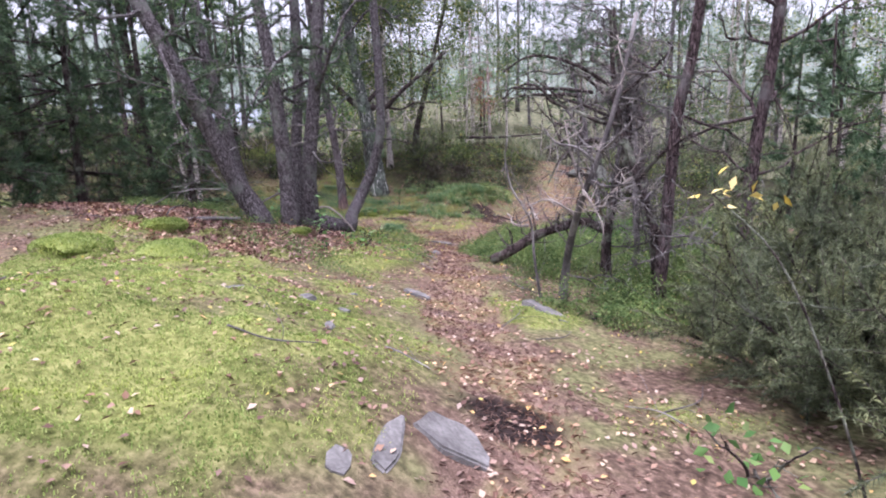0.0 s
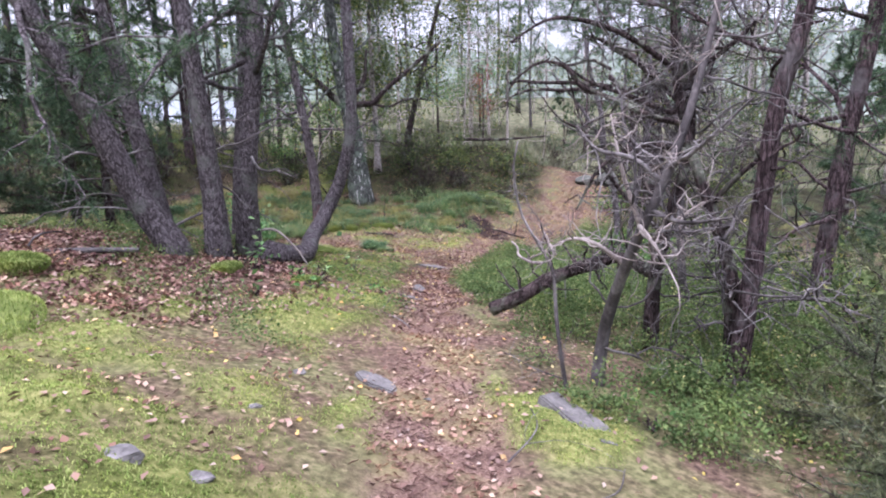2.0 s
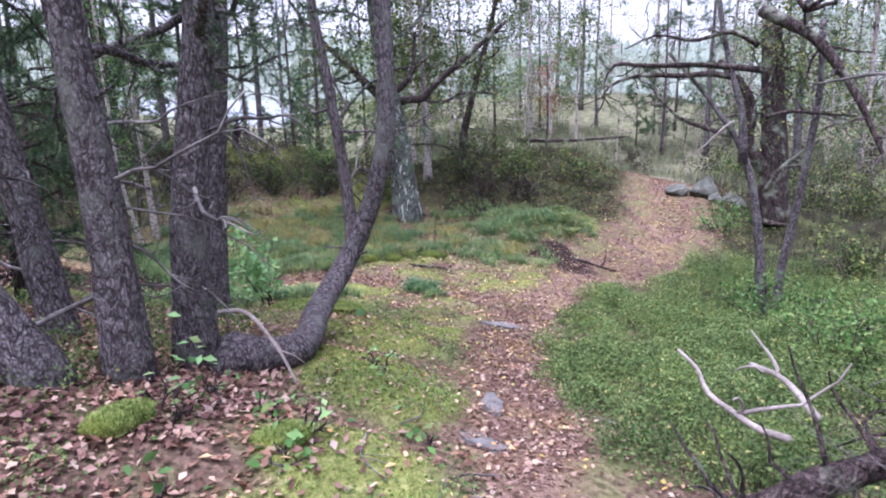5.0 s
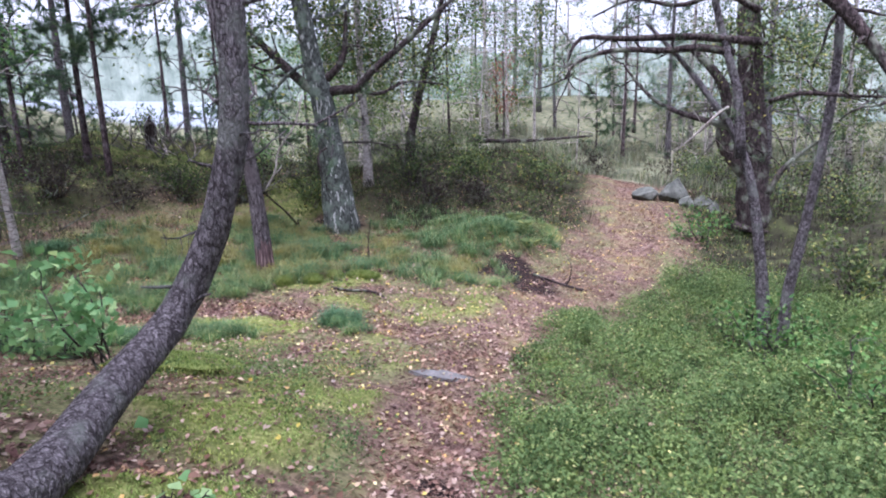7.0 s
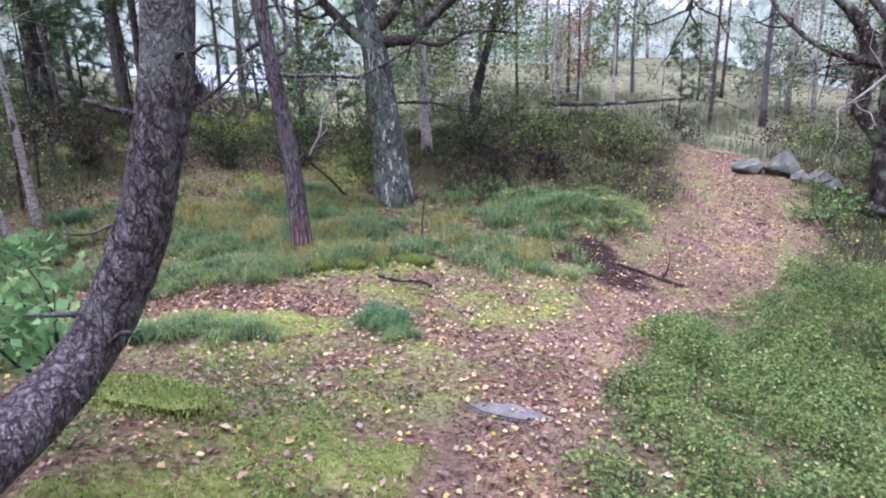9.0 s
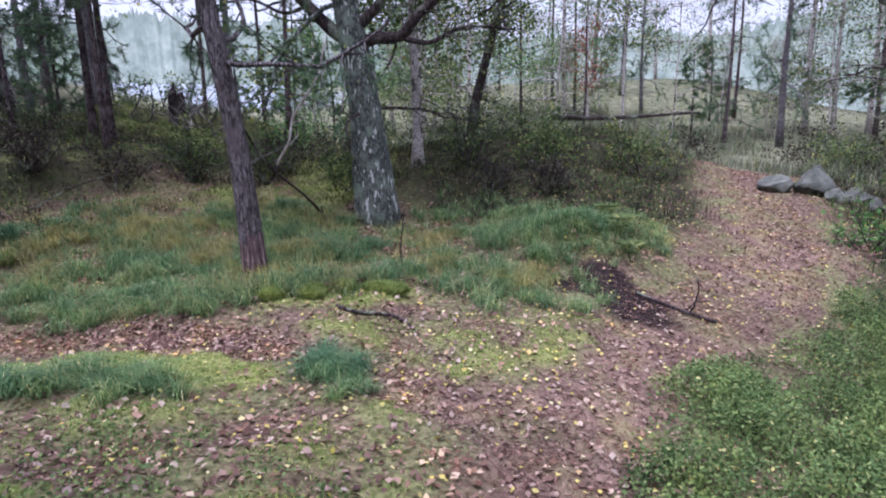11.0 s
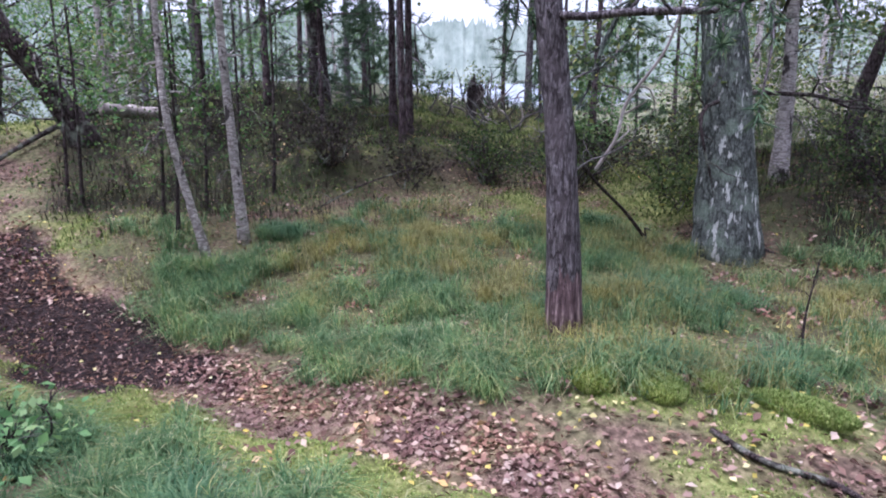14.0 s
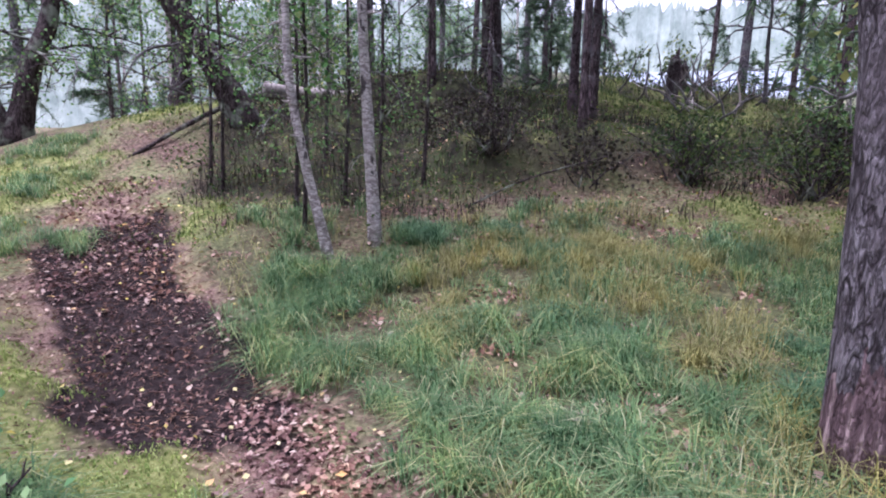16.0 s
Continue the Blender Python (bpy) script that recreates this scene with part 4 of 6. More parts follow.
dead_shrub([(4.3, 8.1, 0.1), (4.26, 8.05, 0.6), (4.24, 8.0, 0.92), (4.16, 8.0, 1.22), (4.02, 8.0, 1.59), (3.89, 8.0, 1.93), (3.81, 8.0, 2.23), (3.75, 8.0, 2.6), (3.7, 8.0, 3.3)], 0.062, 92, 42, "crooked half-dead tree with a dense mesh of curling branches",
           [[(3.85, 8.0, 2.1), (3.68, 7.6, 2.15), (3.43, 7.6, 2.27), (3.17, 7.6, 2.38), (3.06, 7.6, 2.52), (2.86, 7.6, 2.57), (2.62, 7.6, 2.43)], [(3.81, 8.0, 2.2), (3.69, 8.2, 2.2), (3.41, 8.2, 2.33), (3.08, 8.2, 2.46), (2.78, 8.2, 2.68)],
            [(3.8, 8.0, 2.4), (4.12, 8.0, 2.64), (4.34, 8.0, 2.86)], [(3.9, 8.0, 1.9), (3.6, 7.7, 1.95), (3.35, 7.5, 1.8), (3.2, 7.45, 1.5)], [(3.76, 8.0, 2.5), (3.4, 7.7, 2.75), (3.0, 7.5, 2.85), (2.7, 7.4, 2.7)], [(4.05, 8.0, 1.5), (4.3, 7.9, 1.8), (4.6, 7.8, 2.0)]], wood=DARK_BARK, crown=26)
dead_shrub([(3.62, 8.45, 0.1), (3.64, 8.4, 0.83), (3.73, 8.4, 1.35), (3.83, 8.4, 1.76), (3.85, 8.4, 2.12), (3.8, 8.4, 2.48), (3.71, 8.4, 2.86), (3.65, 8.4, 3.4)], 0.06, 97, 34, "dark crooked tree with tangled bare branches",
           [[(3.7, 8.4, 1.2), (3.4, 8.3, 1.5), (3.15, 8.2, 1.88), (3.0, 8.2, 2.21), (2.88, 8.2, 2.6)], [(3.66, 8.4, 0.95), (3.66, 7.9, 1.2), (3.87, 7.7, 1.43), (4.03, 7.7, 1.56)], [(3.84, 8.4, 2.2), (3.3, 8.4, 2.7), (2.9, 8.4, 2.9)]], wood=DARK_BARK, pale=(1,), crown=24)
dead_shrub([(3.75, 10.2, -0.1), (3.65, 10.2, 0.9), (3.6, 10.3, 2.0), (3.5, 10.3, 3.2)], 0.055, 93, 30, "leafless dead tree standing in the shrubs",
           [[(3.6, 10.3, 1.9), (3.1, 10.2, 2.4), (2.6, 10.2, 2.4)]])


def fork_tree():
    """The dark forked tree beyond the bilberries, with long bare limbs."""
    rs = np.random.default_rng(95)
    root = thing("forked_tree", (2.3, 14.6, -0.75), "dark forked tree with long crooked bare limbs", "tree")
    for pts, r0, r1, mat in (([(2.19, 14.6, -0.55), (2.13, 14.6, -0.04), (2.08, 14.6, 0.45), (1.99, 14.6, 1.05), (1.88, 14.6, 1.56), (1.71, 14.6, 1.98), (1.49, 14.6, 2.31), (1.16, 14.6, 2.75), (0.77, 14.6, 3.19)], 0.075, 0.02, PINE_BARK),
                             ([(2.32, 14.55, -0.51), (2.34, 14.55, 0.23), (2.41, 14.55, 0.75), (2.49, 14.55, 1.4), (2.54, 14.55, 1.87), (2.59, 14.55, 2.57), (2.56, 14.55, 3.41)], 0.058, 0.035, PINE_BARK),
                             ([(1.79, 14.57, 1.81), (1.73, 14.57, 2.38), (1.62, 14.57, 2.76), (1.46, 14.57, 3.35), (1.34, 14.57, 4.03)], 0.05, 0.03, PINE_BARK)):
        geo, _ = trunk_geo(pts, r0, r1, rs, 12, 1.25, 22)
        part("trunk", geo, mat, root)
    tips, ways = [], []
    for pts, r in (([(1.93, 14.6, 2.88), (1.42, 14.55, 2.97), (1.12, 14.5, 3.0), (0.51, 14.45, 3.03), (0.12, 14.4, 3.08), (-0.01, 14.35, 2.94), (-0.05, 14.3, 2.75)], 0.045),
                   ([(1.67, 14.6, 2.79), (1.35, 14.52, 2.87), (1.01, 14.44, 2.86), (0.68, 14.36, 2.89), (0.38, 14.28, 2.88), (0.09, 14.2, 2.78), (-0.01, 14.12, 2.61)], 0.045),
                   ([(1.72, 14.6, 2.02), (1.58, 14.66, 2.06), (1.3, 14.72, 2.15), (0.94, 14.78, 2.3), (0.67, 14.84, 2.54), (0.46, 14.9, 2.81)], 0.04),
                   ([(1.65, 14.6, 2.24), (1.54, 14.55, 2.16), (1.34, 14.5, 1.95), (1.14, 14.45, 1.77)], 0.018),
                   ([(1.88, 14.6, 3.62), (2.24, 14.48, 3.39), (2.5, 14.36, 3.18), (2.76, 14.24, 2.83), (3.03, 14.12, 2.35), (3.26, 14.0, 1.81)], 0.085),
                   ([(2.03, 14.6, 2.28), (2.32, 14.5, 2.34), (2.69, 14.4, 2.29), (2.99, 14.3, 2.26)], 0.03),
                   ([(2.08, 14.6, 1.31), (2.2, 14.65, 1.57), (2.37, 14.7, 1.75), (2.65, 14.75, 1.97)], 0.035),
                   ([(1.88, 14.6, 3.19), (1.54, 14.5, 3.38), (1.12, 14.4, 3.3), (0.67, 14.3, 3.4), (0.27, 14.2, 3.25)], 0.035)):
        g = Geo()
        ln = spline(pts, 14)
        tube(g, ln, [r, r * 0.7, r * 0.25], 8, 0.05, rs)
        for _ in range(11):
            k = rs.integers(3, 14)
            sub = crooked(ln[k], rs.normal(size=3) + np.array([-0.2, 0, 0]), rs.uniform(0.25, 0.8), rs, 0.6, 0, 6)
            tube(g, sub, [r * 0.25, r * 0.06], 5)
            if rs.random() < 0.35:
                tips.append(sub[-1])
                ways.append(unit(sub[-1] - sub[-2]))
        part("limb", g, DARK_BARK if r > 0.02 else PALE_WOOD, root)
    g = Geo()
    for _ in range(160):
        p = np.array([1.9, 14.8, 4.6]) + rs.normal(size=3) * np.array([1.0, 1.0, 0.6])
        tips.append(p)
        ways.append(unit(rs.normal(size=3) + np.array([0, 0, 0.5])))
    needles(g, tips, ways, 40, 0.1, 0.0022, rs)
    part("crown", g, NEEDLE, root)


fork_tree()
tree("oak_tree", [(1.93, 20.75, ground_z(1.93, 20.75) - 0.05), (1.93, 20.75, 0.08), (1.82, 20.75, 0.77), (1.79, 20.75, 1.59), (1.71, 20.75, 2.38), (1.62, 20.75, 3.31), (1.53, 20.75, 4.52)], 0.35, 0.20, DARK_BARK, "thick dark tree with a crooked trunk beside the far path", 96,
     [(0.62, 150, 0.4, 1.8, 0.04), (0.5, 300, 0.2, 1.2, 0.03), (0.7, 200, 0.3, 1.5, 0.03)], ring(rng, 10, 0.7, 0.97, 1.0, 2.2, 0.03), leafy=(22, 0.06, 0.2, BUSH_LEAF), dead_mat=DARK_BARK)
oak, g, rs = bpy.data.objects["oak_tree"], Geo(), np.random.default_rng(98)
ln = spline([(1.78, 20.75, 1.05), (1.53, 20.6, 1.37), (1.3, 20.55, 1.73), (1.24, 20.5, 2.04), (1.3, 20.45, 2.43), (1.15, 20.35, 2.98), (0.63, 20.25, 3.6)], 24)
tube(g, ln, [0.17, 0.14, 0.07], 12, 0.06, rs)
for _ in range(9):
    k = rs.integers(9, 23)
    tube(g, crooked(ln[k], rs.normal(size=3) + np.array([-0.5, 0, 0.2]), rs.uniform(0.5, 1.3), rs, 0.6, 0, 8), [0.022, 0.005], 5)
part("limb", g, DARK_BARK, oak)


# ---- background wood: a few kinds of tree, repeated ----
def wood_kind(name, label, seed, h, r, mat, f_low, limbs, leafy=None, needle=None, group="trees of the far wood", l0=0.8, l1=1.9):
    rs = np.random.default_rng(seed)
    return tree(name, [(0, 0, -0.3), (0.05 * h * rs.normal() * 0.3, 0, h * 0.4), (0.1, 0.1, h)], r, r * 0.35, mat, label, seed,
                ring(rs, 5, 0.06, 0.4, 0.4, 1.0, 0.014), ring(rs, limbs, f_low, 0.98, l0, l1, 0.022), needle=needle or (26, 0.16, 0.008), leafy=leafy, stub=2, group=group, far_off=True)


kinds = [wood_kind("pine_tree", "slender pine in the wood behind", 101, 9.0, 0.11, PINE_BARK, 0.3, 17), wood_kind("pine_tree", "slender pine in the wood behind", 102, 8.0, 0.09, RED_BARK, 0.22, 17),
         wood_kind("birch_tree", "birch with thin autumn foliage in the wood behind", 103, 8.0, 0.08, BIRCH, 0.2, 18, (12, 0.08, 0.26, BUSH_LEAF)), wood_kind("birch_tree", "leafy green birch in the wood behind", 104, 7.0, 0.07, DARK_BARK, 0.15, 18, (11, 0.08, 0.26, GREEN_LEAF)),
         wood_kind("young_spruce_tree", "low dark bushy conifer in the wood behind", 105, 4.5, 0.06, DARK_BARK, 0.06, 24, None, (36, 0.16, 0.008), l0=0.6, l1=1.3)]
kinds.append(wood_kind("birch_tree", "slender bare birch in the pale thicket behind", 106, 6.5, 0.045, BIRCH, 0.25, 19, (5, 0.07, 0.25, BUSH_LEAF), l0=0.6, l1=1.5))
kinds.append(wood_kind("spruce_tree", "dense dark spruce beside the knoll", 107, 6.0, 0.08, DARK_BARK, 0.03, 52, None, (30, 0.13, 0.006), l0=0.7, l1=1.7))
spots = []
rs = np.random.default_rng(5)
while len(spots) < 118:
    ang, dist = radians(rs.uniform(38, 215)), rs.uniform(9, 46) ** 1.0
    x, y = -2 + dist * np.cos(ang), 11 + dist * np.sin(ang)
    if x > -16 and y < 19.5 and x < 5.5 or off_line(np.array([x]), np.array([y]), TRAIL)[0] < 1.6 or off_line(np.array([x]), np.array([y]), SIDE_TRAIL)[0] < 2.0:
        continue
    if -11 < x < 2 and y < 34:
        continue
    if abs(math.atan2(y - 8, x - 2) - math.atan2(26, -37)) < 0.1 and dist < 46:
        continue
    if any(math.hypot(x - u, y - v) < 1.2 for u, v in spots):
        continue
    spots.append((x, y))
for n in range(20):  # unseen trees added behind the walker to cut side light
    ang, dist = radians(rs.uniform(-125, 40)), rs.uniform(13, 30)
    spots.append((0 + dist * np.cos(ang), 6 + dist * np.sin(ang)))
for n, (x, y) in enumerate(spots):
    kind_no = int(rs.choice(5, p=[0.22, 0.15, 0.27, 0.20, 0.16]))
    m4 = pose(x, y, ground_z(x, y), 0, 0, rs.uniform(0, 360)) @ Matrix.Scale(rs.uniform(0.8, 1.25), 4)
    if n < 7:
        kinds[n].matrix_basis = m4
    else:
        copy_thing(kinds[kind_no], m4)

for n in range(48):  # the thicket of thin birches beyond the far end of the path
    x, y = rs.uniform(-16, 8), rs.uniform(29, 46)
    if off_line(np.array([x]), np.array([y]), TRAIL + [(-4.5, 34), (-7, 42)])[0] > 1.2:
        copy_thing(kinds[5] if n % 4 else kinds[2], pose(x, y, ground_z(x, y), rs.uniform(-4, 4), rs.uniform(-4, 4), rs.uniform(0, 360)) @ Matrix.Scale(rs.uniform(0.7, 1.3), 4))
for n, (x, y, k) in enumerate([(-15.2, 17.2, 1.0), (-16.8, 15.0, 1.1), (-14.6, 19.8, 0.9), (-17.2, 12.6, 1.0), (-13.2, 20.8, 0.9), (-18.5, 17.5, 1.2), (-15.8, 21.5, 1.1)]):
    copy_thing(kinds[1] if n % 3 else kinds[0], pose(x, y, ground_z(x, y), 0, 0, 50 * n) @ Matrix.Scale(k, 4))

# ---- low conifers and bushes ----
for n, (x, y, k) in enumerate([(-3.5, 5.0, 0.75), (-4.2, 6.8, 0.9), (-3.0, 7.9, 0.75), (-4.9, 8.6, 1.0), (-2.9, 3.9, 0.9), (-5.2, 5.6, 1.2), (-4.4, 3.6, 1.1), (-6.4, 7.2, 1.3), (-6.8, 4.4, 1.3), (-7.6, 5.8, 1.2), (6.6, 9.2, 0.9), (7.4, 11.2, 1.0), (6.3, 13.6, 0.9), (8.0, 8.4, 1.1), (5.9, 16.4, 1.0)]):
    copy_thing(kinds[6] if n < 10 else kinds[4], pose(x, y, ground_z(x, y) - 0.05, 0, 0, 67 * n) @ Matrix.Scale(k, 4))


def bush(name, x, y, r, h, count, size, mat, label, seed, stems=9, stem_mat=None, category="bush", up=0.6):
    """A bush of many thin stems with small leaves."""
    rs = np.random.default_rng(seed)
    z = ground_z(x, y)
    root = thing(name, (x, y, z), label, category)
    g, tips = Geo(), []
    for _ in range(stems):
        a = rs.uniform(0, 2 * np.pi)
        w = np.array([np.cos(a), np.sin(a), rs.uniform(0.8, 2.2)])
        line = crooked((x + 0.15 * r * rs.normal(), y + 0.15 * r * rs.normal(), z - 0.04), w, math.hypot(r, h) * rs.uniform(0.6, 1.0), rs, 0.3, 0, 8)
        tube(g, line, [0.011, 0.004], 5)
        for _ in range(5):
            k = rs.integers(3, 9)
            sub = crooked(line[k], unit(line[k] - line[k - 1]) + 0.8 * rs.normal(size=3), r * rs.uniform(0.2, 0.5), rs, 0.4, 0, 4)
            tube(g, sub, [0.005, 0.002], 4)
            tips += [sub[-1], sub[2], sub[3]]
    part("stem", g, stem_mat or DARK_BARK, root)
    lf = Geo()
    c = np.array(tips)[rs.integers(0, len(tips), count)] + rs.normal(size=(count, 3)) * 0.09
    leaves(lf, c, size, rs, up, 0.65)
    part("foliage", lf, mat, root)
    return root


def juniper(x, y, rx, h, seed, label):
    """A dense, prickly juniper."""
    rs = np.random.default_rng(seed)
    z = ground_z(x, y)
    root = thing("juniper_bush", (x, y, z), label, "juniper")
    g, tips, ways = Geo(), [], []
    for _ in range(34):
        a = rs.uniform(0, 2 * np.pi)
        w = np.array([np.cos(a), np.sin(a), rs.uniform(0.35, 2.2)])
        line = crooked((x + 0.12 * rs.normal(), y + 0.12 * rs.normal(), z - 0.04), w, math.hypot(rx, h) * rs.uniform(0.55, 0.95), rs, 0.25, -0.02, 9)
        tube(g, line, [0.016, 0.005], 5)
        for _ in range(26):
            k = rs.integers(2, 10)
            sub = crooked(line[k], unit(line[k] - line[k - 1]) + 0.7 * rs.normal(size=3), rs.uniform(0.2, 0.5), rs, 0.3, 0, 4)
            tube(g, sub, [0.005, 0.002], 4)
            for q in (1, 2, 3, 4):
                tips.append(sub[q])
                ways.append(unit(sub[q] - sub[q - 1]))
    part("stem", g, DARK_BARK, root)
    nd = Geo()
    needles(nd, tips, ways, 42, 0.05, 0.0028, rs, 0.9, 2.2)
    part("foliage", nd, DARK_NEEDLE, root)


juniper(5.75, 5.75, 0.95, 1.25, 201, "broad dark-green juniper beside the path")
juniper(6.5, 4.7, 0.8, 1.0, 202, "low dark juniper at the edge of the path")
juniper(5.6, 7.4, 0.9, 1.5, 203, "dark-green juniper behind the larger one")
bush("leafy_bush", -6.15, 16.95, 0.6, 0.95, 1500, 0.055, BUSH_LEAF, "round bush with bright yellow-green leaves", 211)
for n, (x, y, r, h, c, mat) in enumerate([(-7.6, 18.6, 0.7, 0.9, 900, BUSH_LEAF), (-3.9, 19.6, 0.7, 0.7, 800, BUSH_LEAF), (-2.9, 21.3, 0.9, 0.4, 900, BUSH_LEAF), (-4.6, 21.0, 0.8, 0.55, 900, BUSH_LEAF), (2.25, 14.25, 0.45, 0.6, 700, GREEN_LEAF), (2.0, 14.9, 0.4, 0.5, 500, BUSH_LEAF), (-8.6, 20.5, 0.9, 1.1, 900, BUSH_LEAF), (-10.0, 19.0, 0.8, 0.9, 800, GREEN_LEAF), (-13.6, 18.0, 0.9, 1.0, 900, BUSH_LEAF),
                                         (-11.3, 12.2, 0.7, 0.8, 700, HEATH), (-10.1, 13.3, 0.7, 0.8, 700, HEATH), (-8.7, 14.4, 0.7, 0.6, 700, HEATH), (-8.0, 17.0, 0.7, 0.6, 700, HEATH), (2.9, 12.4, 0.6, 0.7, 700, GREEN_LEAF), (3.6, 13.6, 0.7, 0.9, 800, BUSH_LEAF), (2.6, 15.1, 0.5, 0.7, 600, GREEN_LEAF), (1.0, 19.4, 0.5, 0.5, 400, GREEN_LEAF), (3.2, 17.5, 0.8, 0.9, 900, BUSH_LEAF),
                                         (-14.5, 12.4, 0.9, 1.2, 900, GREEN_LEAF), (-15.5, 10.5, 0.9, 1.3, 900, GREEN_LEAF), (5.4, 9.6, 0.7, 0.8, 800, BUSH_LEAF), (4.6, 11.6, 0.7, 0.8, 800, BUSH_LEAF), (-6.9, 23.4, 0.9, 1.2, 900, BUSH_LEAF), (-9.4, 24.5, 1.0, 1.4, 900, BUSH_LEAF), (0.6, 25.5, 1.0, 1.0, 900, BUSH_LEAF), (-12.6, 21.0, 1.0, 1.3, 900, GREEN_LEAF)]):
    bush("undergrowth_bush", x, y, r, h * (0.6 if mat == HEATH else 1.0), c, 0.055 if y < 16 else 0.07, mat, {"undergrowth_leaves": "low tangled bush with dull yellow-green leaves", "heather_twigs": "brown half-bare low bush on the slope", "fresh_green_leaves": "low bush with fresh green leaves"}[mat.name], 220 + n)
for n, (x, y, r, h) in enumerate([(-4.3, 18.3, 0.7, 0.9), (-5.0, 19.0, 0.7, 1.1), (-6.9, 17.7, 0.7, 0.9), (-7.7, 16.4, 0.6, 0.8), (-3.5, 18.9, 0.6, 0.7), (-8.6, 15.6, 0.7, 0.8), (-9.3, 13.4, 0.6, 0.7), (-5.8, 20.2, 0.8, 1.1)]):
    bush("bare_bush", x, y, r, h * (0.55 if x > -6 else 0.8), 420 + 500 * (n % 2), 0.05, SLOPE_LEAF if n % 2 else HEATH, "low dark green bush on the slope" if n % 2 else "dark leafless bush of tangled twigs on the slope", 280 + n, 26)
for n, (x, y, r, h) in enumerate([(1.4, 25.2, 0.9, 1.0), (2.6, 24.4, 0.9, 1.2), (3.8, 25.6, 1.0, 1.3), (0.6, 26.8, 0.8, 0.9), (2.2, 27.4, 1.0, 1.4), (4.9, 24.0, 1.0, 1.2), (-0.4, 28.0, 0.9, 1.0), (3.6, 22.8, 0.8, 0.9), (-3.6, 28.0, 0.8, 0.9), (1.6, 23.4, 0.7, 0.8)]):
    bush("thicket_bush", x, y, r, h, 900, 0.07, BUSH_LEAF if n % 2 else HEATH, "dull green bush in the thicket beyond the path" if n % 2 else "brown bare bush in the thicket beyond the path", 600 + n, 14)
tree("rowan_tree", [(-6.9, 28.6, 1.4), (-6.85, 28.6, 3.0), (-6.9, 28.6, 5.2)], 0.05, 0.02, DARK_BARK, "slender tree with red autumn leaves in the distance", 251, (), ring(rng, 9, 0.55, 0.97, 0.4, 0.9, 0.01), leafy=(5, 0.07, 0.18, RED_LEAF), stub=0)
bush("rowan_seedling", -2.35, 9.95, 0.34, 0.95, 280, 0.10, ROWAN_LEAF, "young rowan with fresh green leaves behind the bent pine", 252, 4)
bush("rowan_seedling", -3.3, 10.0, 0.32, 0.6, 220, 0.09, ROWAN_LEAF, "small green rowan seedling on the slope", 253, 3)
sap = thing("leafy_sapling", (5.75, 4.0, ground_z(5.75, 4.0)), "thin sapling with a few yellow leaves beside the path", "sapling")
g = Geo()
tube(g, spline([(5.75, 4.0, 0.25), (5.55, 3.95, 0.9), (5.3, 3.9, 1.5), (5.02, 3.85, 1.8)], 14), [0.008, 0.003], 5)
part("stem", g, DARK_BARK, sap)
g = Geo()
leaves(g, np.array([5.08, 3.85, 1.78]) + rng.normal(size=(13, 3)) * np.array([0.09, 0.06, 0.04]), 0.048, rng, 1.2, 0.55)
part("foliage", g, YELLOW, sap)
bush("leafy_sapling", 5.3, 4.5, 0.25, 0.5, 40, 0.075, GREEN_LEAF, "small sapling with fresh green leaves", 255, 3)
for n, (x, y) in enumerate([(0.35, 7.6), (0.75, 7.35), (0.15, 7.2), (1.0, 8.1), (3.9, 6.7), (0.6, 6.8)]):
    bush("herb", x, y, 0.12, 0.12, 26, 0.06, GREEN_LEAF, "low broad-leafed green herb among fallen leaves", 260 + n, 4, category="herb", up=1.6)


for n, (x, y) in enumerate([(-4.45, 10.35), (-4.75, 10.1), (-5.2, 9.75), (-3.73, 10.23), (-3.3, 10.32), (-4.29, 10.17)]):
    bush("herb", x, y, 0.25, 0.3, 90, 0.055, ROWAN_LEAF, "low bright green leafy herb at the edge of the trail", 290 + n, 6, category="herb", up=1.2)

for n, (x, y) in enumerate([(0.05, 7.2), (0.08, 7.57), (0.58, 7.65), (0.17, 8.78)]):
    bush("broad_leaved_herb", x, y, 0.16, 0.22, 16, 0.075, ROWAN_LEAF, "thin-stemmed herb with broad pale green leaves", 295 + n, 4, category="herb", up=2.0)


def fern(x, y, n, size, seed):
    """Fern fronds arching from one crown."""
    rs = np.random.default_rng(seed)
    z = ground_z(x, y)
    g = Geo()
    for k in range(n):
        a = rs.uniform(0, 2 * np.pi)
        rib = spline([(x, y, z), (x + 0.3 * size * np.cos(a), y + 0.3 * size * np.sin(a), z + 0.45 * size), (x + 0.9 * size * np.cos(a), y + 0.9 * size * np.sin(a), z + 0.35 * size)], 14)
        tube(g, rib, [0.004, 0.001], 4)
        side = np.array([-np.sin(a), np.cos(a), 0])
        for q in range(3, 14):
            w = size * 0.22 * (1 - abs(q - 5) / 10)
            for s in (-1, 1):
                tip = rib[q] + s * side * w + unit(rib[q] - rib[q - 1]) * w * 0.5
                mid = (rib[q] + tip) / 2
                g.add([rib[q], mid + unit(rib[q] - rib[q - 1]) * w * 0.16, tip, mid - unit(rib[q] - rib[q - 1]) * w * 0.16], [[0, 1, 2, 3]])
    single("fern", g, BUSH_LEAF, (x, y, z), "yellowing fern arching beside the trail", "fern")


fern(-1.55, 16.85, 9, 0.55, 271)
fern(-1.25, 16.4, 8, 0.5, 272)
fern(-1.9, 17.3, 8, 0.5, 273)

